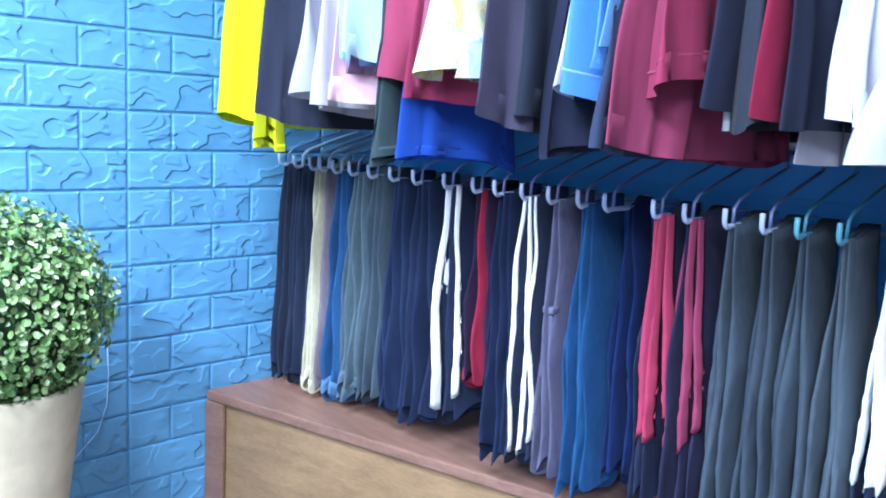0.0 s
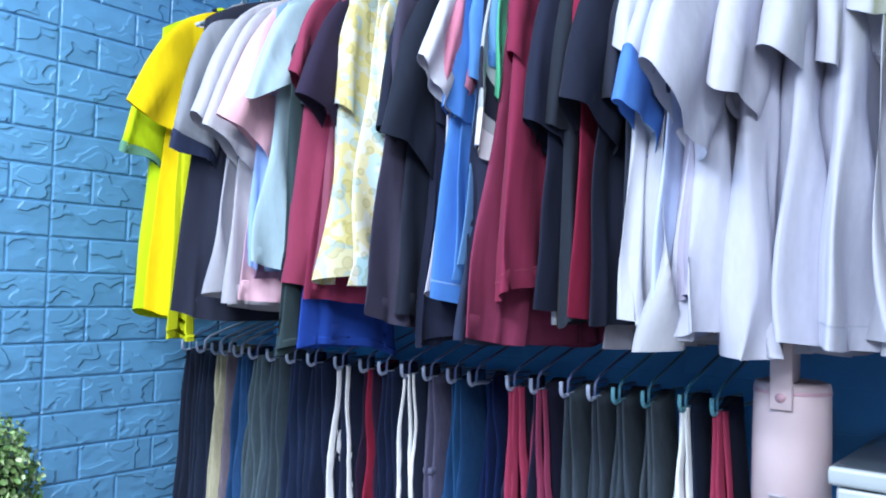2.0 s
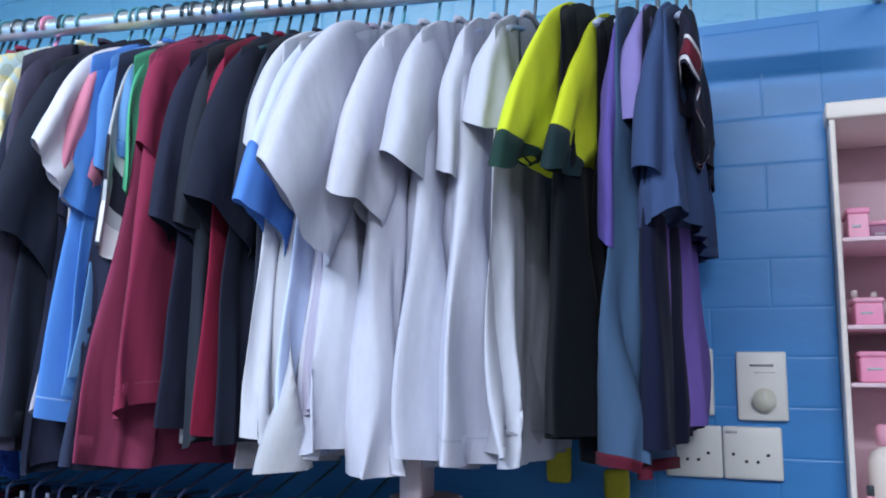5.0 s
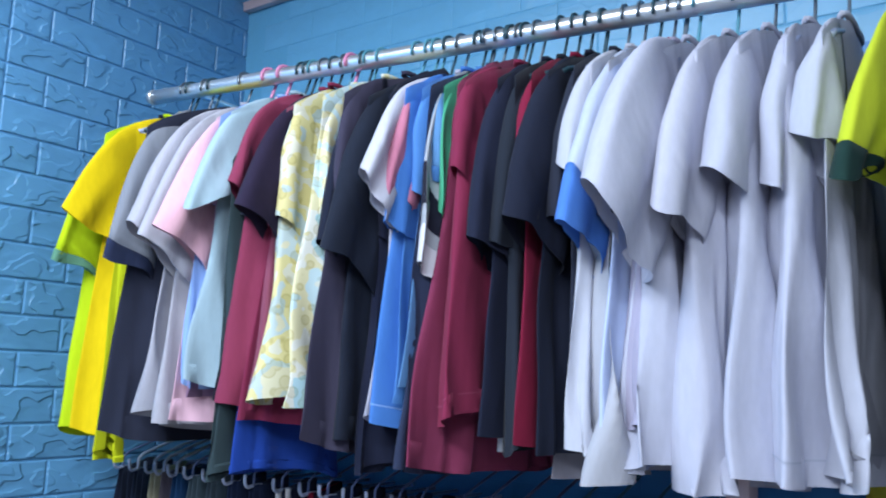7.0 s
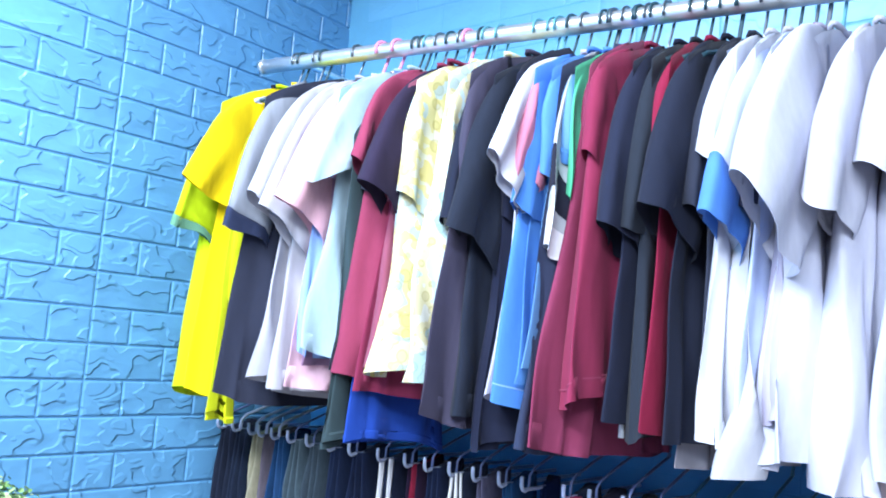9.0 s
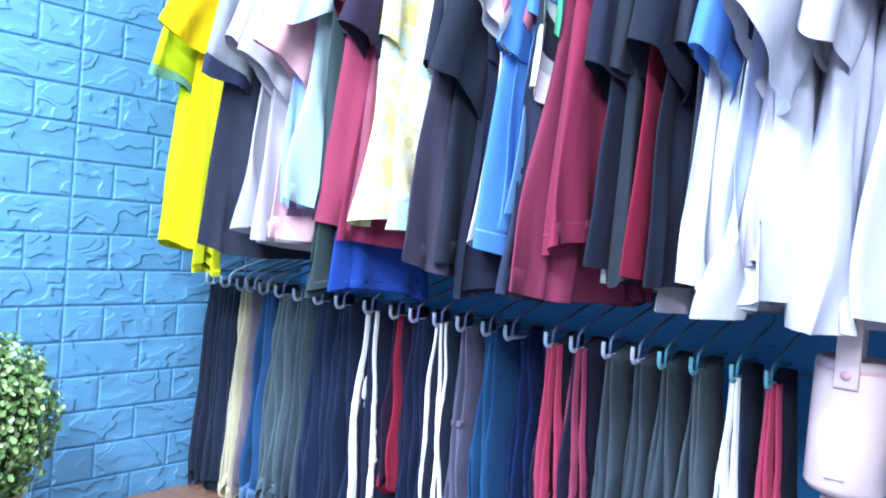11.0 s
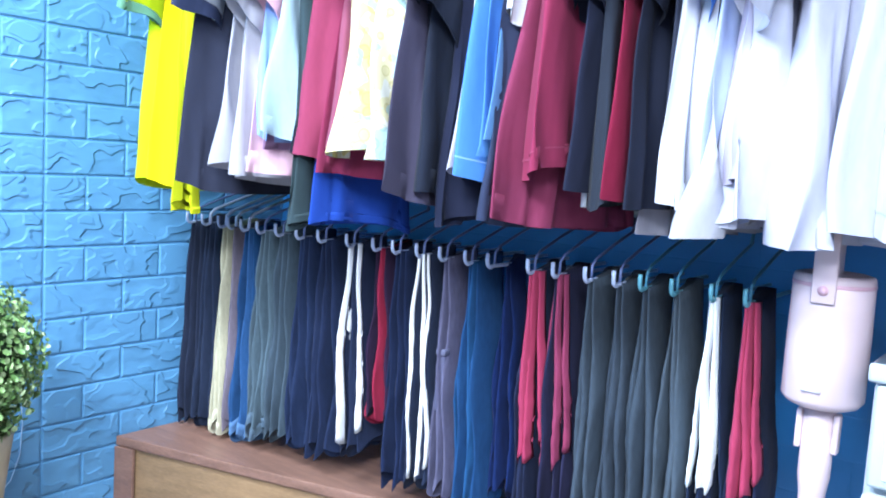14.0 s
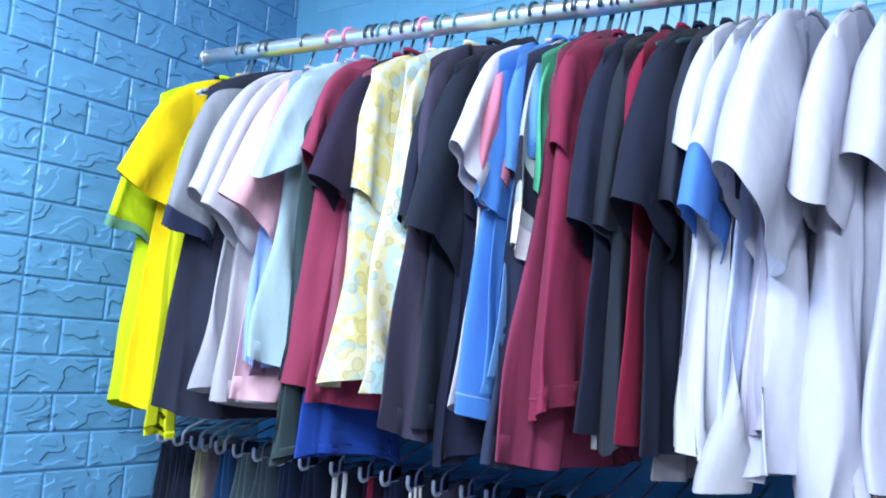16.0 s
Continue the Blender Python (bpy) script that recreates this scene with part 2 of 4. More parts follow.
def turned(profile, centre, n=32):
    """A lathe shape about the vertical through centre; profile: rows of radius, height."""
    bm = bmesh.new()
    rings = [[bm.verts.new((centre[0] + r * math.cos(2 * math.pi * q / n), centre[1] + r * math.sin(2 * math.pi * q / n), z)) for q in range(n)] for r, z in profile]
    for a, b in zip(rings, rings[1:]):
        for q in range(n):
            bm.faces.new((a[q], a[(q + 1) % n], b[(q + 1) % n], b[q]))
    bm.faces.new(rings[0][::-1]), bm.faces.new(rings[-1])
    bmesh.ops.recalc_face_normals(bm, faces=bm.faces)
    return bm


def loft(spot, nu, nv, lip=0.0, cap=True):
    """A closed sleeve of cloth: spot(u, v) with u round it and v down it; lip: the share of its length by which the open lower end turns back inside."""
    bm = bmesh.new()
    rows = [[bm.verts.new(spot(q / nu, k / nv)) for q in range(nu)] for k in range(nv + 1)]
    if lip:
        for back, inset in ((0.0, 0.0016), (0.5 * lip, 0.0026), (lip, 0.0034)):
            ring = [spot(q / nu, 1 - back) for q in range(nu)]
            mid = sum(ring, Vector()) / nu
            rows.append([bm.verts.new(p + (mid - p).normalized() * min(inset, (mid - p).length * 0.4)) for p in ring])
    for a, b in zip(rows, rows[1:]):
        for q in range(nu):
            bm.faces.new((a[q], b[q], b[(q + 1) % nu], a[(q + 1) % nu]))
    if lip:
        for q in range(nu):
            bm.edges.get((rows[nv][q], rows[nv][(q + 1) % nu])).smooth = False
    if cap:
        bm.faces.new(rows[0]), bm.faces.new(rows[-1][::-1])
    return bm


def ease(a, b, x):
    x = min(1, max(0, (x - a) / (b - a)))
    return x * x * (3 - 2 * x)


# ---- the room ----
ROOM_X, ROOM_Y0, BACK_Y, TOP = 3.3, -2.7, 0.512, 2.46
NICHE = (1.909, 2.62, 1.615)


def setting(name, lo, hi, material, label, bevel=0.0):
    return tagged(part(name, box(lo, hi, bevel), material, None, "", False), label, name.split("_")[0], "", "structure")


setting("floor", (-0.1, ROOM_Y0 - 0.1, -0.1), (ROOM_X + 0.1, BACK_Y + 0.1, 0.0), FLOOR_TILE, "grey tiled floor of the small room")
setting("ceiling", (-0.1, ROOM_Y0 - 0.1, TOP), (ROOM_X + 0.1, BACK_Y + 0.1, TOP + 0.1), ROOM_PAINT, "plain grey painted ceiling")
wall_left = setting("wall_west", (-0.1, ROOM_Y0, 0.0), (-0.0005, BACK_Y, TOP), BLUE_BACK, "blue wall clad in embossed foam brick panels")
wall_back = setting("wall_north", (-0.1, BACK_Y + 0.0005, 0.0), (NICHE[0], BACK_Y + 0.11, 1.775), DEEP_BLUE, "blue wall clad in embossed foam brick panels")
setting("wall_north_over", (NICHE[0], BACK_Y + 0.0005, NICHE[2]), (ROOM_X, BACK_Y + 0.11, 1.775), DEEP_BLUE, "blue wall above the pink shelf niche")
setting("wall_north_end", (NICHE[1], BACK_Y + 0.0005, 0.0), (ROOM_X, BACK_Y + 0.11, NICHE[2]), DEEP_BLUE, "blue wall beyond the pink shelf niche")
setting("wall_niche", (NICHE[0] - 0.1, BACK_Y + 0.28, 0.0), (NICHE[1] + 0.1, BACK_Y + 0.36, TOP), ROOM_PAINT, "plain wall behind the pink shelf niche")
wall_upper = setting("wall_north_upper", (-0.1, BACK_Y + 0.006, 1.775), (ROOM_X, BACK_Y + 0.11, TOP), BLUE_PAINT, "pale blue wall clad in shallow foam brick panels")
setting("wall_east", (ROOM_X, ROOM_Y0, 0.0), (ROOM_X + 0.1, BACK_Y + 0.1, TOP), ROOM_PAINT, "plain grey painted wall")
# Unseen south wall; its opening is added to let faint world light in.
for name, x0, x1, z0 in (("wall_south", -0.1, 0.32, 0.0), ("wall_south_far", 1.68, ROOM_X + 0.1, 0.0), ("wall_south_lintel", 0.32, 1.68, 2.05)):
    setting(name, (x0, ROOM_Y0 - 0.1, z0), (x1, ROOM_Y0, TOP), ROOM_PAINT, "plain grey unseen wall with an added opening")

# white strip of trunking high in the corner
duct = thing("cable_duct", (0.09, BACK_Y, 2.19), "short white plastic cable duct in the upper corner", "cable duct")
part("cover", box((-0.005, BACK_Y - 0.016, 2.178), (0.18, BACK_Y + 0.004, 2.205), 0.003), ROSE_PLASTIC, duct)
part("end_cap", box((0.176, BACK_Y - 0.018, 2.176), (0.186, BACK_Y + 0.004, 2.207), 0.002), WHITE_TRIM, duct)

# ---- rails ----
def rail_y(x):
    return 0.18 + 0.055 * x


def rail_z(x):
    return 1.832 - 0.040 * x


RAIL_END = 2.02
rail = thing("clothes_rail", (0.0, rail_y(0), rail_z(0)), "shiny chromed steel clothes rail fixed between brackets", "clothes rail")
part("pipe", rod([(x, rail_y(x), rail_z(x)) for x in np.linspace(0.092, RAIL_END, 14)], 0.0160, 20), CHROME, rail)
part("end_cap", rod([(0.086, rail_y(0.09), rail_z(0.09)), (0.096, rail_y(0.09), rail_z(0.09))], 0.0172, 20), CHROME, rail)
for x in (RAIL_END - 0.03, 0.125):
    part("bracket", rod([(x, rail_y(x), rail_z(x) + 0.012), (x, rail_y(x) + 0.06, rail_z(x) + 0.03), (x, BACK_Y + 0.012, rail_z(x) + 0.03)], 0.007, 10), CHROME, rail)

LOW_Y, LOW_Z = 0.345, 1.108
low_rail = thing("trouser_rail", (0.0, LOW_Y, LOW_Z), "thin steel trouser rail below the shirts", "clothes rail")
part("pipe", rod([(-0.008, LOW_Y, LOW_Z), (1.40, LOW_Y, LOW_Z)], 0.009, 12), HOOK_STEEL, low_rail)
part("wall_flange", rod([(-0.010, LOW_Y, LOW_Z), (0.003, LOW_Y, LOW_Z)], 0.02, 16), HOOK_STEEL, low_rail)
part("bracket", rod([(1.38, LOW_Y, LOW_Z), (1.38, BACK_Y + 0.012, LOW_Z + 0.01)], 0.006, 8), HOOK_STEEL, low_rail)


# ---- hangers ----
def hook_line(r, drop, n=9):
    """Hook in the y-z plane over a rail at the origin, then down a stem."""
    pts = [(0, -r * math.cos(a), r * math.sin(a)) for a in np.linspace(-0.5, math.pi * 0.98, n)]
    return pts + [(0, r * 0.9, -0.010), (0, 0.004, -drop * 0.72), (0, 0.0, -drop)]


def shirt_hanger(material, hook):
    h = thing("clothes_hanger", (0, 0, 0), "slim clothes hanger hooked over the chromed rail", "hanger", "hangers on the upper rail")
    part("hook", rod(hook_line(0.0195, 0.070), 0.0034 if material is HANGER_PINK else 0.0025, 8), hook, h)
    bm = rod([(0, -0.150, -0.133), (0, -0.13, -0.122), (0, -0.03, -0.084), (0, 0, -0.072), (0, 0.03, -0.084), (0, 0.13, -0.122), (0, 0.150, -0.133)], 0.0045, 8)
    part("shoulder_bar", bm, material, h)
    part("cross_bar", rod([(0, -0.148, -0.133), (0, 0.148, -0.133)], 0.003, 6), material, h)
    return h


HANGERS = [shirt_hanger(m, w) for m, w in ((HANGER_DARK, HANGER_DARK), (HANGER_PALE, HOOK_STEEL), (HANGER_TEAL, HANGER_TEAL), (HANGER_PINK, HANGER_PINK))]
HANGER_USED = [False] * 4


def hang(x, k, swing=0.0):
    m = pose(x, rail_y(x), rail_z(x), 0, 0, swing)
    if HANGER_USED[k]:
        return copy_thing(HANGERS[k], m)
    HANGER_USED[k] = True
    HANGERS[k].matrix_basis = m
    return HANGERS[k]


# ---- shirts ----
def shoulder(d):
    """Drop of the shoulder line below the neck, d from 0 at the neck to 1 at the tip."""
    return 0.058 * d + 0.022 * d ** 4


def body_spot(x, zh, th, half, fold, seed, yoff, lean, yaw, zdrop, flare):
    yc, zn = rail_y(x) + yoff, rail_z(x) - 0.062 - zdrop
    ph = [noise.random() * 6.28 for _ in range(4)]
    freq, sharp = 46 + 26 * noise.random(), 0.85 + 0.4 * noise.random()

    def spot(u, v):
        a = 2 * math.pi * u
        c, s = math.cos(a), math.sin(a)
        wide = half * (1 + flare * v)
        dy = wide * math.copysign(abs(c) ** 0.7, c)
        d = abs(dy) / wide
        top = zn - shoulder(d)
        low = zh + 0.006 * math.sin(a * 2 + ph[0]) + 0.010 * math.sin(a + ph[1])
        z = top + (low - top) * (v ** 0.9)
        t = th * (0.34 + 0.66 * ease(0, 0.35, v)) * (0.8 + 0.4 * v)
        grow = ease(0.05, 1.0, v)
        roam = 2.2 * noise.noise((seed, z * 2.5, 0))
        ridge = 1 - 2 * abs(math.sin(dy * freq * 0.5 + ph[2] + roam))
        fx = fold * grow * (1.5 * ridge + 0.9 * math.sin(dy * freq * 1.9 + ph[3] + z * 3 + roam))
        fx += 0.004 * noise.noise((seed * 2.3, dy * 14, z * 9))
        side = t * math.copysign(abs(s) ** sharp, s)
        side *= 1 + 0.35 * v * noise.noise((seed * 1.7 + c * 1.6, s * 1.6, z * 2.5))
        gy = fold * 1.6 * grow * math.sin(5 * a + ph[1] + 3 * z) + 0.008 * noise.noise((seed, z * 5, c * 2))
        return Vector((x + side + fx + lean * v - yaw * dy, yc + dy + gy, z))
    return spot, zn, yc


def sleeve_spot(x, yc, zn, half, tip, wide, thick, th, bulge, seed, lean, side, yaw, sgn, drop, tilt):
    """A short sleeve draped over the hanger's end. tip: (y, z) of the hem's outer corner; sgn: 1 for the sleeve turned to the room, -1 for the one at the wall."""
    s0 = half - 0.085
    start = Vector((s0, zn - shoulder(s0 / half) + 0.003))
    bend = Vector((half + 0.008, zn - shoulder(1.0) + 0.012))
    t = Vector(((yc - tip[0]) * sgn, tip[1]))
    run = (t - bend).normalized()
    across = Vector((run.y, -run.x))
    pit, inner = Vector((half - 0.070, zn - shoulder(1.0) - 0.19)), t + across * wide + Vector((0, -drop))
    swell = Vector((-run.y, run.x)) * bulge

    def spot(u, v):
        a = 2 * math.pi * u
        c, s = math.cos(a), math.sin(a)
        k = (1 - math.copysign(abs(c) ** 0.8, c)) / 2
        over = start * (1 - v) ** 2 + bend * 2 * v * (1 - v) + t * v * v + swell * math.sin(math.pi * v)
        under = pit.lerp(inner, v)
        p = over.lerp(under, k) + run * v * (0.007 * math.sin(6.0 * k + seed * 3) - 0.010 * math.sin(math.pi * k) + tilt * s)
        full = thick * (0.35 + 0.65 * ease(0.0, 0.55, v)) * (1 + 0.3 * noise.noise((seed, c * 1.3 + 3, v * 1.6)))
        full = min(full, th * 0.9) * (1 - ease(0, 0.5, v)) + full * ease(0, 0.5, v)
        fan = 1 - 2 * abs(math.sin(k * (5.0 + 2 * math.sin(seed)) + seed * 2.3 + 0.8 * noise.noise((seed, v * 2, 0))))
        drape = (0.0055 * fan + 0.003 * math.sin(k * 13 + seed)) * ease(0.1, 0.9, v) * (1.0 - 0.4 * (s < 0))
        drape += 0.004 * noise.noise((seed * 1.3, k * 5, v * 5))
        dy = -sgn * p.x
        return Vector((x + full * s + drape + (side + lean * 0.4) * v - yaw * dy * (1 - ease(0.15, 1.0, v) if sgn > 0 else 1), yc + dy, p.y))
    return spot


SEED = [0.0]


def shirt(name, label, x, zh, code, slz=1.45, sly=-0.08, th=0.020, half=0.185, fold=0.0062, slcode="", cuff="", cuff_len=0.10, hanger=0, yoff=0.0,
          lean=0.0, yaw=None, slw=0.135, slt=0.022, bulge=0.012, zdrop=0.0, material=None, rib="", slx=-0.015, collar=True, nu=64, nv=30, category="shirt", sldrop=0.03, bands=(), sleeves=True, flare=0.21, tip=None, tilt=0.008, stitch=""):
    """A garment on its hanger, its front edge turned to the room; slz, sly: height of the sleeve's tip and how far it stands before the body, or tip: its place (y, z)."""
    SEED[0] += 1.37
    seed = SEED[0]
    main = material or cloth(code)
    if yaw is None:
        yaw = -0.13 * ease(0.12, 0.24, x) * (1 - ease(1.02, 1.16, x))
    spot, zn, yc = body_spot(x, zh, th, half, fold, seed, yoff, lean, yaw, zdrop, flare)
    label += "" if len(label.split()) > 3 else " on a plain hanger"
    top = thing(name, (x, yc, zh), label, category, "garments on the upper rail")
    part("body", loft(spot, nu, nv, 0.07), main, top)
    if rib:
        part("waistband", loft(lambda u, v: Vector((x + lean, yc, 0)) + Vector(((spot(u, 1).x - x - lean) * 1.06, (spot(u, 1).y - yc) * 1.02, spot(u, 1).z + 0.004 - 0.013 * v)), nu, 3, 0.6), cloth(rib), top, "ribbed waistband in another colour")
    if collar and abs(yoff) < 0.05 and x < 1.55:
        ring = [(x + 0.008 * math.sin(a) - yaw * 0.06 * math.cos(a), yc + 0.062 * math.cos(a), zn - 0.020 + 0.010 * abs(math.cos(a)) + 0.004 * math.sin(a)) for a in np.linspace(0, 2 * math.pi, 17)]
        part("collar", rod(ring, 0.0045, 6), main, top)
    if not sleeves:
        part("hem", loft(lambda u, v: Vector((x + lean, yc, 0)) + Vector(((spot(u, 1).x - x - lean) * 1.02, (spot(u, 1).y - yc) * 1.004, spot(u, 0.975 + 0.027 * v).z)), nu, 3, 0.6), main, top, "stitched lower hem")
    if stitch:
        part("hem_stitch", loft(lambda u, v: Vector((x + lean, yc, 0)) + Vector(((spot(u, 0.94).x - x - lean) * 1.03, (spot(u, 0.94).y - yc) * 1.004, spot(u, 0.938 + 0.005 * v).z)), nu, 1, 0.0, False), cloth(stitch), top, "stitched line above the hem")
    smat = cloth(slcode) if slcode else main
    for sgn in (1, -1) if sleeves else ():
        out, side = (sly, slx) if sgn > 0 else (max(sly, -0.03), 0.0)
        corner = tip if tip and sgn > 0 else (yc - sgn * (half - 0.012 - out), slz)
        sp = sleeve_spot(x, yc, zn, half, corner, slw if sgn > 0 else min(slw, 0.13), slt if sgn > 0 else min(slt, 0.02), th, bulge, seed, lean, side, yaw, sgn, sldrop, tilt)
        sleeve = part("sleeve", loft(lambda u, v: sp(u, v * (1 - cuff_len * 0.7)), 40, 18) if cuff else loft(sp, 40, 18, 0.3), smat, top)
        if cuff:
            part("cuff", loft(lambda u, v: sp(u, 1 - cuff_len + (cuff_len + 0.01) * v) + (sp(u, 0.9) - sp((u + 0.5) % 1, 0.9)) * 0.012, 40, 3, 0.9), cloth(cuff), sleeve, "cuff in another colour")
        for lo, hi, bc in bands if sgn > 0 else ():
            part("band", loft(lambda u, v: sp(u, lo + (hi - lo) * v) + (sp(u, 0.9) - sp((u + 0.5) % 1, 0.9)) * 0.014, 40, 2, 0.0, False), cloth(bc), sleeve, "contrasting sleeve band")
    hang(x - 0.002, hanger, math.degrees(yaw) + 2 * math.sin(seed * 5))
    return top


BEAR_PRINT = printed_cloth("pale_yellow_printed_cotton", ("d2c384", "d0ccba", "d2c78e", "b6c4c4", "d0caac"), 34)
MINT_PRINT = printed_cloth("pale_mint_printed_cotton", ("d2d6ca", "bcd2d6", "d6cfa6", "d8d8ce", "a8c8d0"), 46)
T, P, J = "t_shirt", "polo_shirt", "jacket"
shirt(T, "black cotton t-shirt at the wall end of the rail", 0.205, 1.14, "1f2333", 1.47, -0.055, half=0.17, th=0.012, hanger=1)
shirt(T, "neon lime t-shirt with grey-green sleeve cuffs", 0.222, 1.097, "b9d21a", th=0.034, cuff="5c8a72", cuff_len=0.03, hanger=0, fold=0.0041, slt=0.018, slw=0.13, sldrop=0.015, tip=(-0.081, 1.425))
shirt(T, "bright golden yellow t-shirt on a hanger", 0.270, 1.105, "dcbe10", th=0.022, hanger=1, slw=0.15, slt=0.020, tip=(-0.101, 1.506), sldrop=0.0)
shirt(T, "slim lime yellow t-shirt with a long tail", 0.290, 1.055, "c4cc1e", 1.58, 0.0, th=0.004, yoff=-0.178, half=0.018, hanger=0, sleeves=False, collar=False, zdrop=0.15)
shirt(P, "charcoal shirt with light grey sleeves and dark cuffs", 0.385, 1.105, "282b3a", half=0.16, yoff=-0.05, th=0.030, slcode="80848e", cuff="282f47", cuff_len=0.06, hanger=1, tip=(-0.079, 1.419), zdrop=0.006)
shirt(T, "plain white cotton t-shirt, slightly creased", 0.452, 1.139, "a8a7b2", th=0.020, hanger=3, slt=0.028, fold=0.0081, tip=(-0.086, 1.466))
shirt(T, "white cotton t-shirt with loose folds", 0.494, 1.119, "aaa9b3", th=0.034, hanger=3, slt=0.026, fold=0.0081, tip=(-0.091, 1.438))
shirt(T, "pale pink cotton t-shirt", 0.545, 1.128, "dcb3c3", th=0.018, slcode="ddadbb", hanger=0, slt=0.024, tip=(-0.094, 1.459))
shirt(T, "mauve t-shirt tucked among paler ones", 0.575, 1.17, "a883a8", 1.50, -0.05, th=0.010, hanger=2)
shirt(T, "periwinkle blue t-shirt, mostly covered", 0.562, 1.20, "88a6dc", 1.50, -0.02, th=0.012, yoff=-0.012, hanger=0)
shirt(P, "light grey-blue polo shirt with a wide sleeve", 0.602, 1.194, "9bb2be", th=0.022, hanger=1, slw=0.13, slt=0.028, yoff=-0.02, tip=(-0.079, 1.482), sldrop=-0.09)
shirt(T, "dark green-grey long t-shirt", 0.628, 1.06, "313f44", 1.50, -0.02, th=0.008, half=0.05, yoff=-0.178, collar=False, sleeves=False, zdrop=0.1, hanger=0)
shirt(T, "royal blue long t-shirt hanging below its neighbours", 0.655, 1.053, "24459c", 1.50, -0.03, th=0.007, half=0.09, yoff=-0.1, collar=False, sleeves=False, zdrop=0.1, hanger=2, fold=0.004)
shirt(T, "dark navy t-shirt", 0.655, 1.17, "212531", 1.48, -0.05, th=0.010, hanger=1)
shirt(T, "crimson t-shirt with a rolled hem", 0.668, 1.165, "843650", th=0.034, hanger=3, slt=0.02, fold=0.0068, tip=(-0.054, 1.516), yoff=-0.015)
shirt(T, "dark maroon t-shirt with black sleeves", 0.702, 1.142, "7a2c48", th=0.020, half=0.15, yoff=-0.03, slcode="292236", hanger=0, slt=0.03, fold=0.0095, tip=(-0.062, 1.479))
shirt(T, "dusty maroon t-shirt", 0.712, 1.18, "84485c", th=0.010, hanger=2, tip=(0.006, 1.459))
shirt(T, "pale yellow cotton shirt printed with round motifs", 0.742, 1.172, "f0e3a0", th=0.036, material=BEAR_PRINT, hanger=2, slt=0.022, fold=0.0081, tip=(-0.008, 1.459), yoff=-0.015, slw=0.09)
shirt(T, "cream and mint printed shirt with short sleeves", 0.822, 1.162, "dfe1d2", th=0.028, material=MINT_PRINT, hanger=2, slt=0.018, fold=0.0068, tip=(0.011, 1.414), yoff=-0.03, slw=0.07)
shirt(T, "black cotton t-shirt with dropped sleeves", 0.850, 1.145, "1c2030", 1.42, -0.078, th=0.020, hanger=2, slt=0.026)
shirt(T, "grey-mauve long t-shirt", 0.864, 1.117, "3c394b", 1.46, -0.03, th=0.014, hanger=2, fold=0.0081, yoff=-0.03)
shirt(T, "dark grey t-shirt with a wide sleeve", 0.888, 1.120, "1f2431", th=0.020, hanger=0, slt=0.026, tip=(-0.052, 1.402), slw=0.12)
shirt(T, "black long t-shirt", 0.914, 1.089, "1e2235", 1.43, -0.02, th=0.014, yoff=-0.06, half=0.12, hanger=1)
shirt(T, "lilac-white t-shirt with drooping sleeve", 0.950, 1.154, "aeaebe", th=0.014, slcode="babac7", hanger=0, slt=0.024, tip=(-0.051, 1.501), slw=0.09, tilt=0.022)
shirt(T, "dusty pink t-shirt", 0.964, 1.18, "b8748c", th=0.009, hanger=0, tip=(-0.016, 1.483), slw=0.08)
shirt(T, "royal blue t-shirt with a stitched hem", 0.968, 1.140, "4677be", th=0.03, hanger=1, slt=0.018, tip=(-0.007, 1.439), yoff=-0.01, slw=0.08, stitch="7fa2d8")
shirt(T, "mid blue cotton t-shirt", 0.990, 1.18, "4f80bf", th=0.012, hanger=1, slt=0.016, tip=(0.022, 1.480), slw=0.08)
shirt(T, "steel blue t-shirt with dark trim", 1.010, 1.20, "5b88b8", th=0.010, cuff="4470a8", cuff_len=0.06, hanger=0, slt=0.018, tip=(0.040, 1.512), slw=0.08)
shirt(T, "navy t-shirt with grey sleeves banded black and white", 1.014, 1.095, "2d344b", th=0.009, slcode="a0a6ae", bands=((0.70, 0.84, "222432"), (0.90, 1.0, "d0cfd6")), hanger=0, slt=0.008, slw=0.075, yoff=-0.008, flare=0.24, tip=(0.010, 1.377))
shirt(T, "bright green t-shirt, mostly hidden", 1.030, 1.47, "4aa27e", 1.425, -0.045, th=0.005, hanger=1, slt=0.008, tip=(0.037, 1.446), slw=0.05, flare=0.0)
shirt(T, "maroon long t-shirt with wide hem", 1.040, 1.086, "7c3450", 1.475, -0.048, half=0.12, yoff=-0.055, th=0.020, hanger=0, slt=0.02, fold=0.0068, lean=-0.022, flare=0.45, tip=(0.07, 1.50))
shirt(T, "deep raspberry cotton t-shirt", 1.062, 1.159, "7e2b47", th=0.032, hanger=1, slt=0.020, yoff=-0.005, fold=0.0068, tip=(0.023, 1.512), slw=0.09, stitch="8a3f58")
black_tee = shirt(T, "black t-shirt with loose sleeves", 1.104, 1.137, "202436", th=0.018, hanger=0, slt=0.026, tip=(0.006, 1.404), flare=0.03, slw=0.12)
part("care_label", box((1.086, 0.092, 1.120), (1.094, 0.095, 1.150), 0.0), WHITE_PRINT, black_tee, "small white care label at the hem")
shirt(T, "green-black cotton t-shirt", 1.128, 1.132, "242933", 1.41, -0.040, th=0.016, hanger=0, slt=0.026, flare=0.03)
shirt(T, "thin maroon t-shirt between black ones", 1.150, 1.130, "7c1f3a", 1.45, -0.02, th=0.009, hanger=0, flare=0.03)
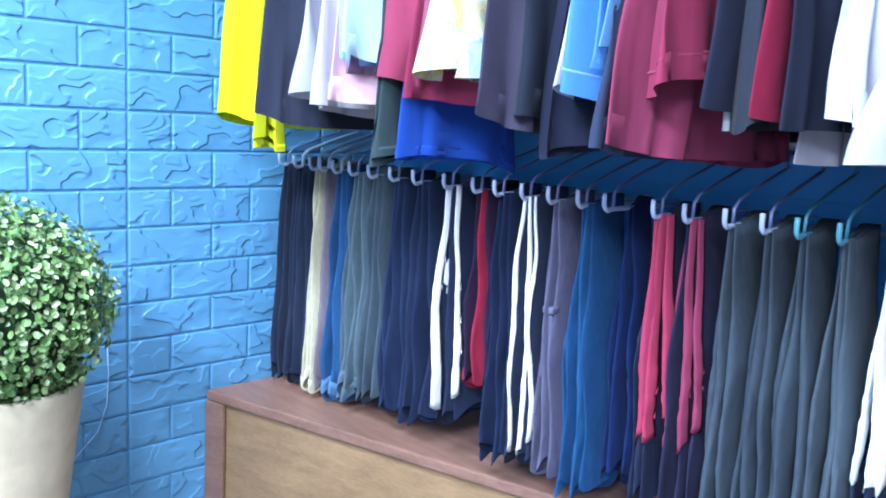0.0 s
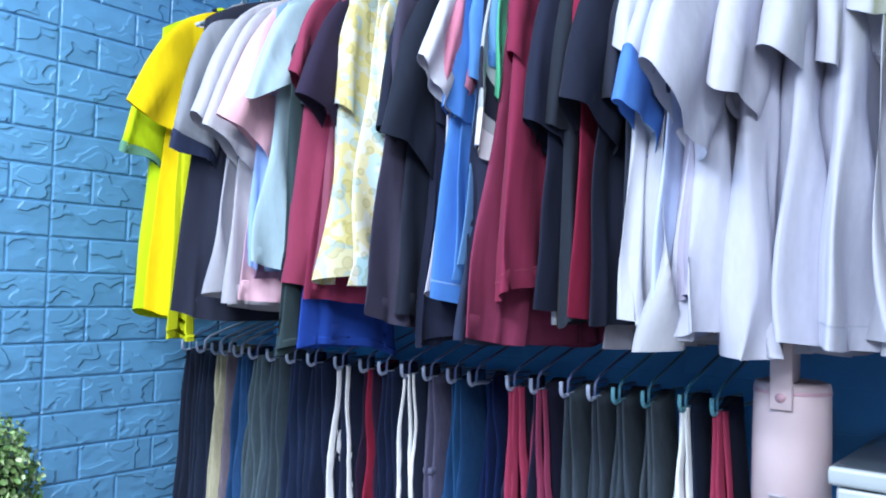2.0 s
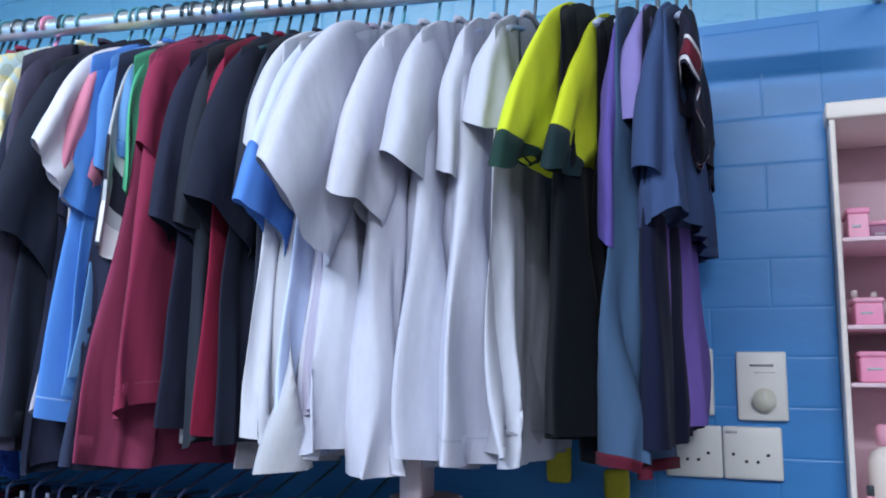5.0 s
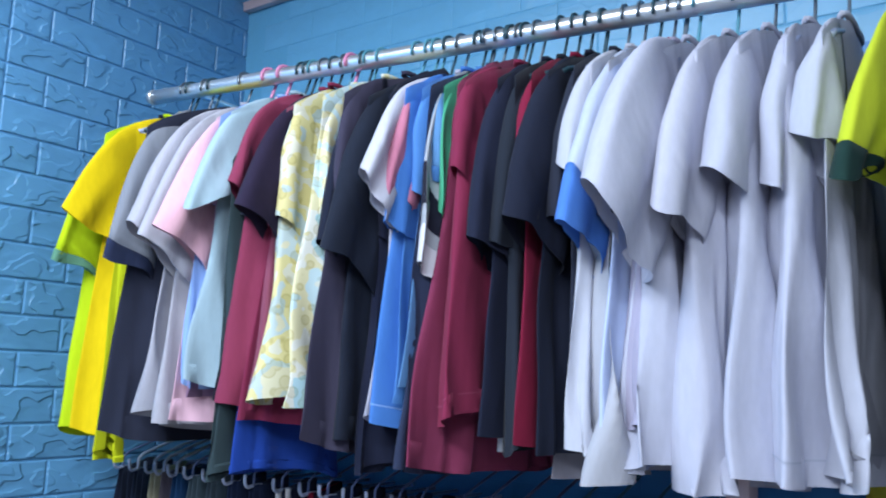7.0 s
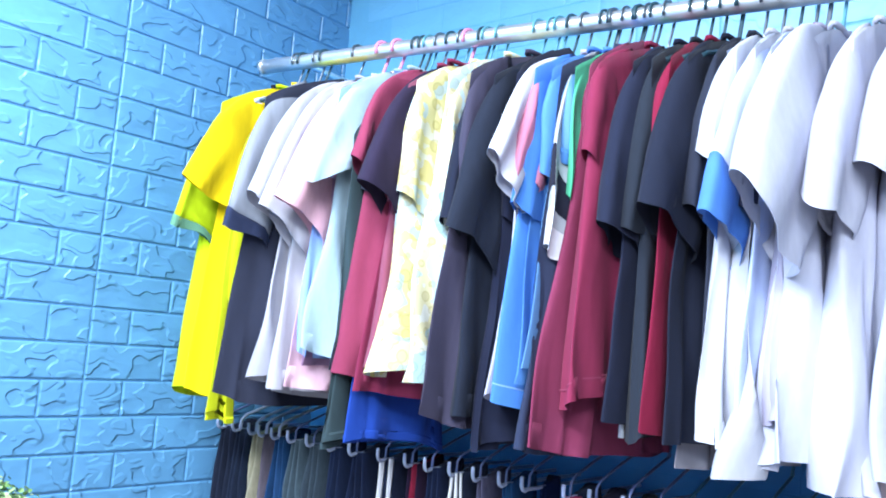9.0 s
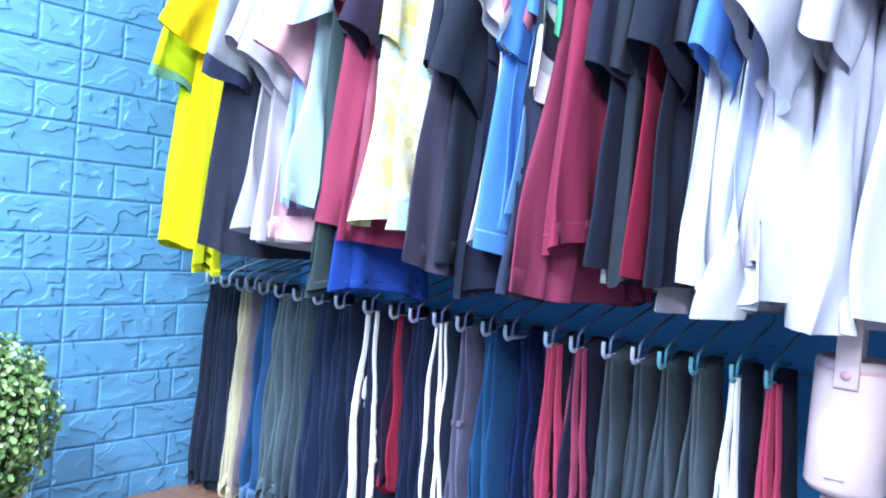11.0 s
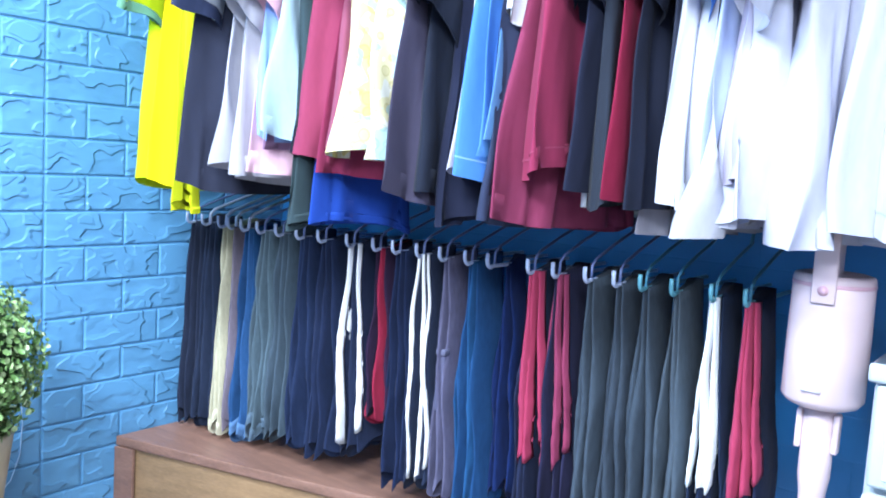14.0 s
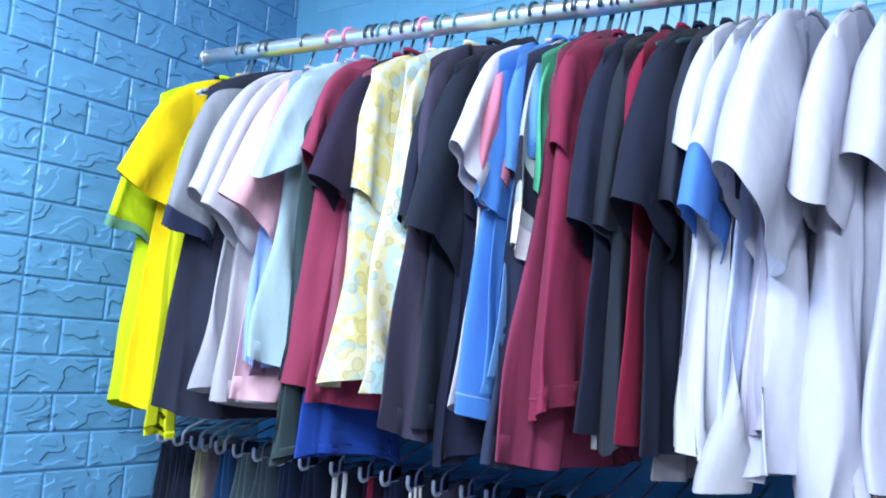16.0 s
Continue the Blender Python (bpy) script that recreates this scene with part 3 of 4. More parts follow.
shirt(T, "black cotton t-shirt with a stiff sleeve", 1.174, 1.129, "1e2231", th=0.018, hanger=0, slt=0.030, tip=(-0.014, 1.426), flare=0.03)
shirt(T, "grey long undershirt with a curved tail", 1.176, 1.092, "8e8c98", 1.45, 0.03, th=0.014, yoff=0.05, half=0.15, hanger=0)
shirt(T, "charcoal t-shirt", 1.212, 1.145, "292d3b", th=0.012, hanger=1, slt=0.018, tip=(0.037, 1.427), flare=0.03, slw=0.09)
shirt(T, "plain white t-shirt with narrow sleeve", 1.238, 1.140, "b4b6c2", th=0.020, hanger=1, slt=0.020, fold=0.0081, tip=(0.020, 1.488), slw=0.07, tilt=0.015)
shirt(T, "light grey t-shirt with bright blue sleeves", 1.262, 1.101, "aaabb4", th=0.018, slcode="b0b8cc", cuff="4a78c2", cuff_len=0.16, hanger=0, slt=0.022, fold=0.0108, tip=(-0.030, 1.421), slw=0.1)
shirt(T, "pale periwinkle t-shirt with navy striped cuffs", 1.284, 1.13, "b6c4e6", th=0.012, cuff="3a3e53", cuff_len=0.18, hanger=1, slt=0.018, tip=(0.029, 1.423))
shirt(T, "lilac grey t-shirt", 1.302, 1.17, "9d99ae", 1.46, -0.02, th=0.008, hanger=1)
shirt(T, "dusky red t-shirt, shoulders showing", 1.300, 1.52, "7c3450", 1.56, -0.035, th=0.008, hanger=1, slt=0.012)
shirt(T, "large white t-shirt with a billowing sleeve", 1.322, 1.122, "b1b3c4", th=0.030, hanger=2, slw=0.17, slt=0.034, fold=0.0115, bulge=0.03, slx=-0.015, sldrop=0.0, tip=(-0.080, 1.437), tilt=0.035)
shirt(T, "white t-shirt with deep vertical folds", 1.378, 1.104, "b4b5c5", th=0.036, hanger=2, slw=0.12, slt=0.026, sldrop=-0.02, fold=0.0115, tip=(-0.021, 1.417), flare=0.12, tilt=0.015)
shirt(T, "white t-shirt with a soft wide sleeve", 1.430, 1.104, "b0b2c3", th=0.036, hanger=1, slw=0.2, slt=0.03, sldrop=-0.02, fold=0.0115, tip=(0.017, 1.469), flare=0.12, tilt=0.02)
shirt(T, "white cotton t-shirt with crumpled folds", 1.482, 1.108, "b3b5c6", 1.400, -0.085, th=0.034, hanger=1, slw=0.12, slt=0.020, sldrop=-0.02, fold=0.0115, flare=0.12, tip=(0.06, 1.44), stitch="a4a8ba")
shirt(T, "white t-shirt with a short narrow sleeve", 1.525, 1.122, "b4b7c6", th=0.016, hanger=1, slw=0.07, slt=0.024, fold=0.0095, flare=0.04, tip=(0.062, 1.506))
shirt(T, "black sports shirt with lime sleeves and green cuffs", 1.606, 1.144, "0a0d15", 1.445, -0.130, th=0.026, slcode="bcc832", cuff="1d3531", cuff_len=0.10, hanger=1, slt=0.016, slw=0.11, sldrop=-0.06, slx=-0.05, flare=0.06, half=0.165, tip=(-0.015, 1.435), tilt=0.004, yoff=-0.035)
shirt(T, "black sports shirt with yellow sleeves and dark cuffs", 1.640, 1.126, "090c13", 1.435, -0.100, th=0.018, slcode="bcc62e", cuff="1a2c30", cuff_len=0.13, hanger=1, slt=0.014, slw=0.11, sldrop=-0.06, slx=-0.036, flare=0.06, half=0.15, tip=(0.02, 1.43), tilt=0.004)
shirt(J, "slate blue zip jacket with a thin red waistband", 1.668, 1.128, "384e6a", 1.36, -0.02, th=0.024, slcode="54488c", hanger=1, slw=0.10, slt=0.012, rib="4a1424", fold=0.0081, category="jacket", flare=0.06)
shirt(J, "dark navy jacket with lavender sleeves", 1.696, 1.135, "12162c", 1.50, -0.015, th=0.016, slcode="7a70a6", hanger=1, slt=0.022, category="jacket", slw=0.12, flare=0.06)
shirt(T, "slate blue shirt with loose sleeves", 1.720, 1.38, "34456a", 1.43, -0.045, th=0.024, hanger=1, slt=0.024, slw=0.13, flare=0.2)
shirt(T, "dark shirt with red white-piped cuffs", 1.738, 1.50, "1b1b2e", 1.565, -0.05, th=0.010, bands=((0.80, 0.83, "bdb9c1"), (0.84, 0.95, "5c1c2c"), (0.96, 0.99, "bdb9c1")), hanger=1, slt=0.011, slw=0.1, yoff=0.02, flare=0.06, slx=0.012, tip=(0.045, 1.545), tilt=0.02)
shirt(T, "purple cotton t-shirt beside the wall switches", 1.694, 1.140, "6e58a0", 1.46, 0.04, th=0.030, hanger=1, yoff=0.05, half=0.16, flare=0.06)


# ---- trousers ----
def trouser_hanger(material, stem, stout=0.0023):
    h = thing("trouser_hanger", (0, 0, 0), "open-ended plastic trouser hanger on the lower rail", "hanger", "hangers on the lower rail")
    part("hook", rod(hook_line(0.0115, 0.034, 8), 0.0024, 7), stem, h)
    part("arm", rod([(0, 0.008, -0.030), (0, 0, -0.034), (0, -0.06, -0.052), (0, -0.118, -0.072), (0, -0.130, -0.082), (0, -0.131, -0.104)], stout, 8), stem, h)
    part("lower_bar", rod([(0, 0.115, -0.104)] + [(0, -0.131, -0.104)] + [(0, -0.142 - 0.011 * math.sin(a), -0.104 + 0.011 - 0.013 * math.cos(a) - 0.0) for a in np.linspace(-0.5, 1.7, 7)] + [(0, -0.153, -0.082)], 0.0033, 8), material, h)
    return h


LOW_HANGERS = [trouser_hanger(HANGER_PALE, HANGER_PALE_SHADE), trouser_hanger(HANGER_TEAL, HANGER_TEAL_SHADE), trouser_hanger(HANGER_PALE, HANGER_PALE, 0.0036)]
LOW_USED = [False] * 3


def flap_spot(x, zb, yf, yb, thin, wide, seed, out, tail):
    """One hanging fold of cloth: pinched at the bar, fanning out into a round roll on its way down."""
    ph = seed * 2.1

    def spot(u, v):
        a = 2 * math.pi * u
        c, s = math.cos(a), math.sin(a)
        mid, half = (yf + yb) / 2, (yb - yf) / 2
        half *= 0.92 + 0.08 * ease(0, 0.4, v)
        dy = half * math.copysign(abs(c) ** 0.62, c)
        t = thin + (wide - thin) * ease(0, 0.5, v)
        t += 0.004 * ease(-0.4, 0.4, c) * (1 - ease(0, 0.25, v))
        t *= 1 + 0.22 * noise.noise((seed, v * 3.2, 7)) + 0.3 * v * noise.noise((seed, v * 9, 3))
        z = 1.006 + 0.014 * ease(-0.2, 0.6, c) * (1 - v) + (zb - 1.006) * v + tail * v * s + 0.010 * v * math.sin(2 * a + ph)
        xx = x + out * (0.24 + 0.76 * ease(-0.15, 0.8, v)) + t * math.copysign(abs(s) ** 0.85, s)
        xx += 0.0025 * ease(0, 0.5, v) * math.sin(dy * 40 + ph) + 0.0035 * ease(0, 0.3, v) * noise.noise((seed, v * 3.4, 1)) + 0.0022 * ease(0.1, 0.5, v) * noise.noise((seed, v * 26, s * 2))
        xx += 0.017 * v * ease(0.3, 0.6, x)
        yy = mid + dy - 0.014 * v * max(0.0, -c) + 0.016 * noise.noise((seed + 5, v * 3.0, 0.2 * s)) * ease(0, 0.3, v)
        return Vector((xx, yy, z))
    return spot


def trousers(label, x, zb, code, wide=0.0050, stripes="", hook=0, yf=0.205, second="", tail=0.006, split=0.0215, cuff="", flaps=4, zs=None, bare=(), stripe_wide=0.115):
    """Trousers folded over a hanger bar, seen end on as several rolls; stripes: the colour of the woven bands down their front."""
    SEED[0] += 1.91
    seed = SEED[0]
    label += "" if len(label.split()) > 3 else " over a plastic hanger"
    top = thing("trousers", (x, LOW_Y, zb), label, "trousers", "trousers on the lower rail")
    for k in range(flaps):
        out = split * (2 * k / (flaps - 1) - 1) + 0.003 * math.sin(seed * 7 + k * 2.2)
        sp = flap_spot(x, zb + (0.0, 0.022, 0.008, 0.016)[k], yf + (0.010, -0.002, 0.004, 0.014)[k], 0.300, 0.0034, wide * (0.9, 1.12, 1.0, 0.92)[k], seed + k * 1.3, out, tail)
        leg = part("leg", loft(sp, 30, 26, 0.02), cloth(second if (second and k % 2) else code, 0.34), top)
        if stripes and k not in bare:
            low = zb if zs is None else zs + (0.0, -0.018, -0.006, 0.016)[k]
            end = min(1.0, (1.006 - low) / (1.006 - zb))

            def ribbon(u, v, sp=sp, end=end):
                a = 2 * math.pi * u
                off, grip = 0.5 + 1.2 * stripe_wide * math.cos(a), end * v
                p, q = sp(off, grip), sp(0.5, grip) + Vector((0, 0.03, 0))
                away = Vector((p.x - q.x, p.y - q.y, 0)).normalized()
                return p + away * (0.0046 + 0.0012 * math.sin(a))
            part("side_stripe", loft(ribbon, 12, 26), cloth(stripes), leg, "woven side stripe")
        if cuff:
            part("turn_up", loft(lambda u, v, sp=sp: (sp(u, 0.955 + 0.055 * v) - (sp(0, 1) + sp(0.5, 1)) / 2) * 0.05 + sp(u, 0.955 + 0.055 * v), 30, 2, 0.5), cloth(cuff), leg, "rolled trouser hem")
    m = pose(x, LOW_Y, LOW_Z)
    k = hook
    if LOW_USED[k]:
        copy_thing(LOW_HANGERS[k], m)
    else:
        LOW_USED[k] = True
        LOW_HANGERS[k].matrix_basis = m
    return top


trousers("worn black-brown jeans hanging to the bench", 0.050, 0.545, "21283a", split=0.024)
trousers("faded black trousers folded over a hanger", 0.104, 0.550, "232c40", split=0.024, hook=2)
trousers("beige cotton chinos with rumpled hems", 0.160, 0.545, "b2ad94", cuff="b8b49c", flaps=3, wide=0.0065, split=0.017, hook=2)
trousers("taupe grey trousers", 0.194, 0.56, "716976", split=0.010, flaps=2, hook=2)
trousers("mid blue denim jeans with rolled hems", 0.236, 0.550, "2d5280", cuff="52749c", second="244873", flaps=4, split=0.022, hook=2)
trousers("grey-green cotton trousers", 0.288, 0.566, "4e5f6a", cuff="526576")
trousers("dark grey trousers", 0.345, 0.576, "414f5b", split=0.024)
trousers("dark navy trousers", 0.406, 0.570, "202c48", split=0.024)
trousers("black-navy smooth trousers", 0.468, 0.570, "1e2842", split=0.026)
trousers("black track trousers with broad white side stripes", 0.545, 0.600, "1f273e", stripes="dfe0e6", zs=0.622, bare=(2,), stripe_wide=0.12)
trousers("red and black sports shorts", 0.612, 0.680, "84223a", second="271a30", flaps=4, split=0.018)
trousers("plain black trousers", 0.660, 0.567, "19233e", split=0.022)
trousers("dark track trousers with double white stripes", 0.716, 0.586, "252d42", stripes="e0e1e4", zs=0.60, bare=(0,), stripe_wide=0.075, split=0.022)
cargo = trousers("purple-grey cargo trousers with a side pocket", 0.768, 0.578, "54536b", flaps=3, split=0.014)
part("pocket", box((0.768, 0.200, 0.735), (0.786, 0.216, 0.835), 0.004), cloth("52536c"), cargo, "stitched side pocket")
part("pocket_flap", box((0.767, 0.1985, 0.8355), (0.787, 0.216, 0.847), 0.003), cloth("5c5e76"), cargo)
trousers("deep blue denim jeans on a plastic hanger", 0.822, 0.566, "204973", second="1d416b", flaps=4, wide=0.0047, split=0.019)
# Added pair: its navy stands in for the shaded gap beside the jeans.
trousers("deep blue denim trousers pushed back on the rail", 0.868, 0.60, "12224c", yf=0.25, flaps=3)
trousers("dark track trousers with red side stripes", 0.946, 0.60, "1f253c", stripes="973653", zs=0.70, bare=(0,), stripe_wide=0.15)
trousers("dark trousers with crimson stripes", 0.992, 0.59, "22223a", stripes="823653", zs=0.70, bare=(1,), stripe_wide=0.13)
for xx, col in ((1.048, "38424d"), (1.096, "323b46"), (1.138, "36404b"), (1.186, "3e4852")):
    trousers("dark green-grey pleated slacks", xx, 0.585, col, hook=1 if xx > 1.12 else 0, flaps=3, wide=0.0078, split=0.0145)
tw = trousers("black track trousers with white stripes", 1.243, 0.60, "1b263c", stripes="dfe6ea", hook=1, zs=0.735, bare=(3,), stripe_wide=0.13)
tr = trousers("black track trousers with red stripes", 1.290, 0.60, "1a2038", stripes="973653", hook=1, zs=0.735, bare=(0,), stripe_wide=0.15)

for owner, x in ((tw, 1.2775), (tr, 1.2865)):
    for k in range(5):
        part("print_bar", box((x - 0.004, 0.188, 0.660 + 0.011 * k), (x + 0.004, 0.212, 0.667 + 0.011 * k), 0.0), WHITE_PRINT, owner, "white unreadable lettering down the leg")

# ---- wooden bench ----
BENCH = [(0.004, 0.057), (1.02, 0.315), (1.02, 0.500), (0.004, 0.500)]


def slab(plan, lo, hi, bevel):
    bm = bmesh.new()
    a, b = [bm.verts.new((x, y, lo)) for x, y in plan], [bm.verts.new((x, y, hi)) for x, y in plan]
    bm.faces.new(a[::-1]), bm.faces.new(b)
    for k in range(len(plan)):
        q = (k + 1) % len(plan)
        bm.faces.new((a[k], a[q], b[q], b[k]))
    bmesh.ops.bevel(bm, geom=bm.edges[:], offset=bevel, segments=2, affect="EDGES", profile=0.6)
    return bm


bench = thing("wooden_bench", (0.5, 0.3, 0.0), "low brown wooden bench with a tan front below the trousers", "bench")
part("bench_top", slab(BENCH, 0.508, 0.530, 0.004), WOOD_TOP, bench, "brown laminate top", False)
part("carcass", slab([(x, y + 0.008 if y < 0.4 else y) for x, y in BENCH], 0.06, 0.5075, 0.002), WOOD_FRONT, bench, "tan laminate front", False)
part("side_stile", slab([(0.005, 0.0535), (0.055, 0.066), (0.055, 0.074), (0.005, 0.062)], 0.06, 0.5075, 0.002), WOOD_TOP, bench, "brown edge stile", False)
part("plinth", slab([(x, y + 0.03 if y < 0.4 else y) for x, y in BENCH], 0.0, 0.0595, 0.002), WOOD_TOP, bench, "", False)

# ---- topiary ----
POT = Vector((0.243, -0.410))
plant = thing("topiary_ball", (POT.x, POT.y, 0.0), "clipped green topiary ball in a tall cream planter", "plant")
part("planter", turned([(0.085, 0.0), (0.09, 0.01), (0.066, 0.16), (0.066, 0.30), (0.092, 0.48), (0.116, 0.66), (0.121, 0.695), (0.116, 0.700), (0.108, 0.69), (0.10, 0.65)], POT, 36), CREAM_POT, plant)
part("trunk", rod([(POT.x, POT.y, 0.62), (POT.x, POT.y, 0.83)], 0.014, 10), BARK, plant)
random.seed(4)
bm = bmesh.new()
CROWN = Vector((POT.x, POT.y, 0.812))
for k in range(6200):
    zz = 1 - 2 * (k + 0.5) / 6200
    az = k * 2.399963
    n = Vector((math.sqrt(1 - zz * zz) * math.cos(az), math.sqrt(1 - zz * zz) * math.sin(az), zz))
    n = (n + 0.25 * Vector((random.uniform(-1, 1), random.uniform(-1, 1), random.uniform(-1, 1)))).normalized()
    r = 0.150 * random.uniform(0.80, 1.03) * (1 + 0.05 * noise.noise(n * 3))
    face = (n + 0.9 * Vector((random.uniform(-1, 1), random.uniform(-1, 1), random.uniform(-0.6, 1)))).normalized()
    s = face.orthogonal().normalized()
    s = Matrix.Rotation(random.uniform(0, 6.28), 3, face) @ s
    w = face.cross(s)
    size = random.uniform(0.0040, 0.0068)
    c = CROWN + Vector((n.x * 1.09, n.y * 1.09, n.z * 1.06)) * r
    pts = [c + s * size * math.cos(q) + w * size * 0.75 * math.sin(q) + face * 0.0012 * abs(math.sin(q)) for q in (0.0, 1.05, 2.1, 3.14, 4.19, 5.24)]
    vs = [bm.verts.new(p) for p in pts]
    mid = bm.verts.new(c - face * 0.0008)
    for q in range(6):
        bm.faces.new((vs[q], vs[(q + 1) % 6], mid))
tagged(part("crown", bm, LEAF, plant, "dense small green leaves", False), kind="stuff")
# Solid ball whose dark colour gives the shade between the outer leaves.
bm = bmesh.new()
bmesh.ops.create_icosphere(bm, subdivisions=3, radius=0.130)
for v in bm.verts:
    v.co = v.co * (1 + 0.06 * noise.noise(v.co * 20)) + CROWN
part("shade_core", bm, surface("shaded_leaf_core", "1c3416", rough=0.9, vary=0.4, grain=90, bump=0.6), plant, "dark green core standing in for shaded leaves")

cable = thing("wall_cable", (0.0, -0.17, 0.6), "thin pale cable hanging on the blue wall", "cable")
part("cord", rod([(0.004, -0.150, 0.66), (0.005, -0.148, 0.60), (0.005, -0.152, 0.54), (0.006, -0.17, 0.49), (0.006, -0.21, 0.45), (0.006, -0.26, 0.41)], 0.0011, 6), WHITE_CABLE, cable)

# ---- rose stick vacuum ----
VX, VY = 1.400, 0.185
vac = thing("stick_vacuum", (VX, VY, 0.0), "pale rose stick vacuum standing upright under the shirts", "vacuum cleaner")
canister = part("canister", turned([(0.034, 0.893), (0.043, 0.897), (0.0490, 0.905), (0.0490, 0.98), (0.0480, 1.055), (0.0465, 1.060), (0.040, 1.062), (0.038, 1.060)], (VX, VY), 40), ROSE_PLASTIC, vac)
part("lid_ring", turned([(0.0478, 1.046), (0.0488, 1.048), (0.0488, 1.050), (0.0478, 1.052)], (VX, VY), 40), ROSE_DARK, canister, "fine seam below the lid")
strap = part("handle_strap", box((VX - 0.014, VY - 0.0535, 1.028), (VX + 0.014, VY - 0.0465, 1.175), 0.002), ROSE_PLASTIC, vac)
part("handle_back", box((VX - 0.020, VY - 0.030, 1.058), (VX + 0.008, VY + 0.012, 1.18), 0.006), ROSE_PLASTIC, vac)
part("screw", rod([(VX, VY - 0.0550, 1.044), (VX, VY - 0.0525, 1.044)], 0.0062, 16), ROSE_DARK, strap, "round grey-rose screw head")
part("print_bar", box((VX - 0.014, VY - 0.0502, 0.917), (VX + 0.008, VY - 0.0475, 0.921), 0.0), GREY_PRINT, canister, "small unreadable grey print")
tube = part("tube", turned([(0.016, 0.05), (0.016, 0.775), (0.0165, 0.78), (0.0195, 0.80), (0.0195, 0.894)], (VX, VY), 24), ROSE_PLASTIC, vac)
for s in (-1, 1):
    part("clip", box((VX + s * 0.022 - 0.004, VY - 0.012, 0.835), (VX + s * 0.022 + 0.004, VY + 0.006, 0.886), 0.003), ROSE_PLASTIC, tube)
part("floor_head", box((VX - 0.05, VY - 0.07, 0.0), (VX + 0.05, VY + 0.03, 0.05), 0.012), ROSE_PLASTIC, vac)

# ---- grey appliance ----
AX0, AX1, AY, AZ = 1.468, 2.06, 0.105, 0.975
fridge = thing("small_refrigerator", ((AX0 + AX1) / 2, 0.3, 0.0), "pale grey appliance with a dark top and white front panel", "appliance")
part("cabinet_shell", box((AX0, AY + 0.012, 0.02), (AX1, 0.495, AZ - 0.022), 0.012), GREY_SHELL, fridge)
part("lid", box((AX0 - 0.003, AY, AZ - 0.0215), (AX1 + 0.003, 0.50, AZ), 0.008), DARK_TOP, fridge, "dark grey top surface")
part("front_rim", box((AX0 - 0.004, AY - 0.006, AZ - 0.024), (AX1 + 0.004, AY + 0.008, AZ - 0.002), 0.005), GREY_SHELL, fridge)
door = part("door", box((AX0 + 0.006, AY - 0.004, 0.83), (AX1 - 0.006, AY + 0.011, AZ - 0.026), 0.005), GREY_SHELL, fridge)
part("door_panel", box((AX0 + 0.022, AY - 0.007, 0.842), (AX1 - 0.022, AY - 0.0035, AZ - 0.036), 0.003), WHITE_PANEL, door, "white inset panel")
lower = part("lower_door", box((AX0 + 0.002, AY - 0.008, 0.06), (AX1 - 0.002, AY + 0.011, 0.822), 0.008), GREY_SHELL, fridge)
part("door_panel", box((AX0 + 0.022, AY - 0.011, 0.10), (AX1 - 0.022, AY - 0.0075, 0.80), 0.003), WHITE_PANEL, lower, "white inset panel")
for x in (AX0 + 0.04, AX1 - 0.04):
    part("foot", rod([(x, AY + 0.05, 0.0), (x, AY + 0.05, 0.022)], 0.018, 14), DARK_TOP, fridge)


# ---- wall plates ----
def wall_plate(name, label, x0, x1, z0, z1, category):
    p = thing(name, ((x0 + x1) / 2, BACK_Y, (z0 + z1) / 2), label, category, "electrical plates on the blue wall")
    part("plate", box((x0, BACK_Y - 0.012, z0), (x1, BACK_Y + 0.011, z1), 0.004), PLATE, p)
    return p


reg = wall_plate("fan_regulator", "ivory wall plate with a round cream dial", 1.768, 1.838, 1.152, 1.253, "wall switch")
dial = part("dial", rod([(1.806, BACK_Y - 0.0125, 1.183), (1.806, BACK_Y - 0.024, 1.183)], 0.0165, 28), KNOB, reg, "round cream dial")
part("pointer", box((1.805, BACK_Y - 0.0255, 1.184), (1.807, BACK_Y - 0.0238, 1.197), 0.0), PLATE, dial)
part("print_bar", box((1.787, BACK_Y - 0.0130, 1.231), (1.820, BACK_Y - 0.0118, 1.2345), 0.0), GREY_PRINT, reg, "unreadable dark print")
part("print_bar", box((1.793, BACK_Y - 0.0130, 1.222), (1.822, BACK_Y - 0.0118, 1.2235), 0.0), WHITE_TRIM, reg)
sw = wall_plate("wall_switch", "ivory switch plate beside the dial plate", 1.668, 1.735, 1.158, 1.258, "wall switch")
part("rocker", box((1.690, BACK_Y - 0.017, 1.185), (1.713, BACK_Y - 0.0118, 1.225), 0.003), PLATE, sw)
for x0 in (1.662, 1.7455):
    so = wall_plate("power_socket", "ivory power socket plate with dark pin holes", x0, x0 + 0.082, 1.067, 1.143, "power socket")
    for dx, dz in ((0.014, 0.036), (0.062, 0.036), (0.032, 0.026), (0.048, 0.026)):
        part("pin_hole", rod([(x0 + dx, BACK_Y - 0.0126, 1.067 + dz), (x0 + dx, BACK_Y - 0.0110, 1.067 + dz)], 0.0024, 10), DARK_HOLE, so)
    part("print_bar", box((x0 + 0.004, BACK_Y - 0.0130, 1.133), (x0 + 0.020, BACK_Y - 0.0118, 1.1365), 0.0), GREY_PRINT, so)

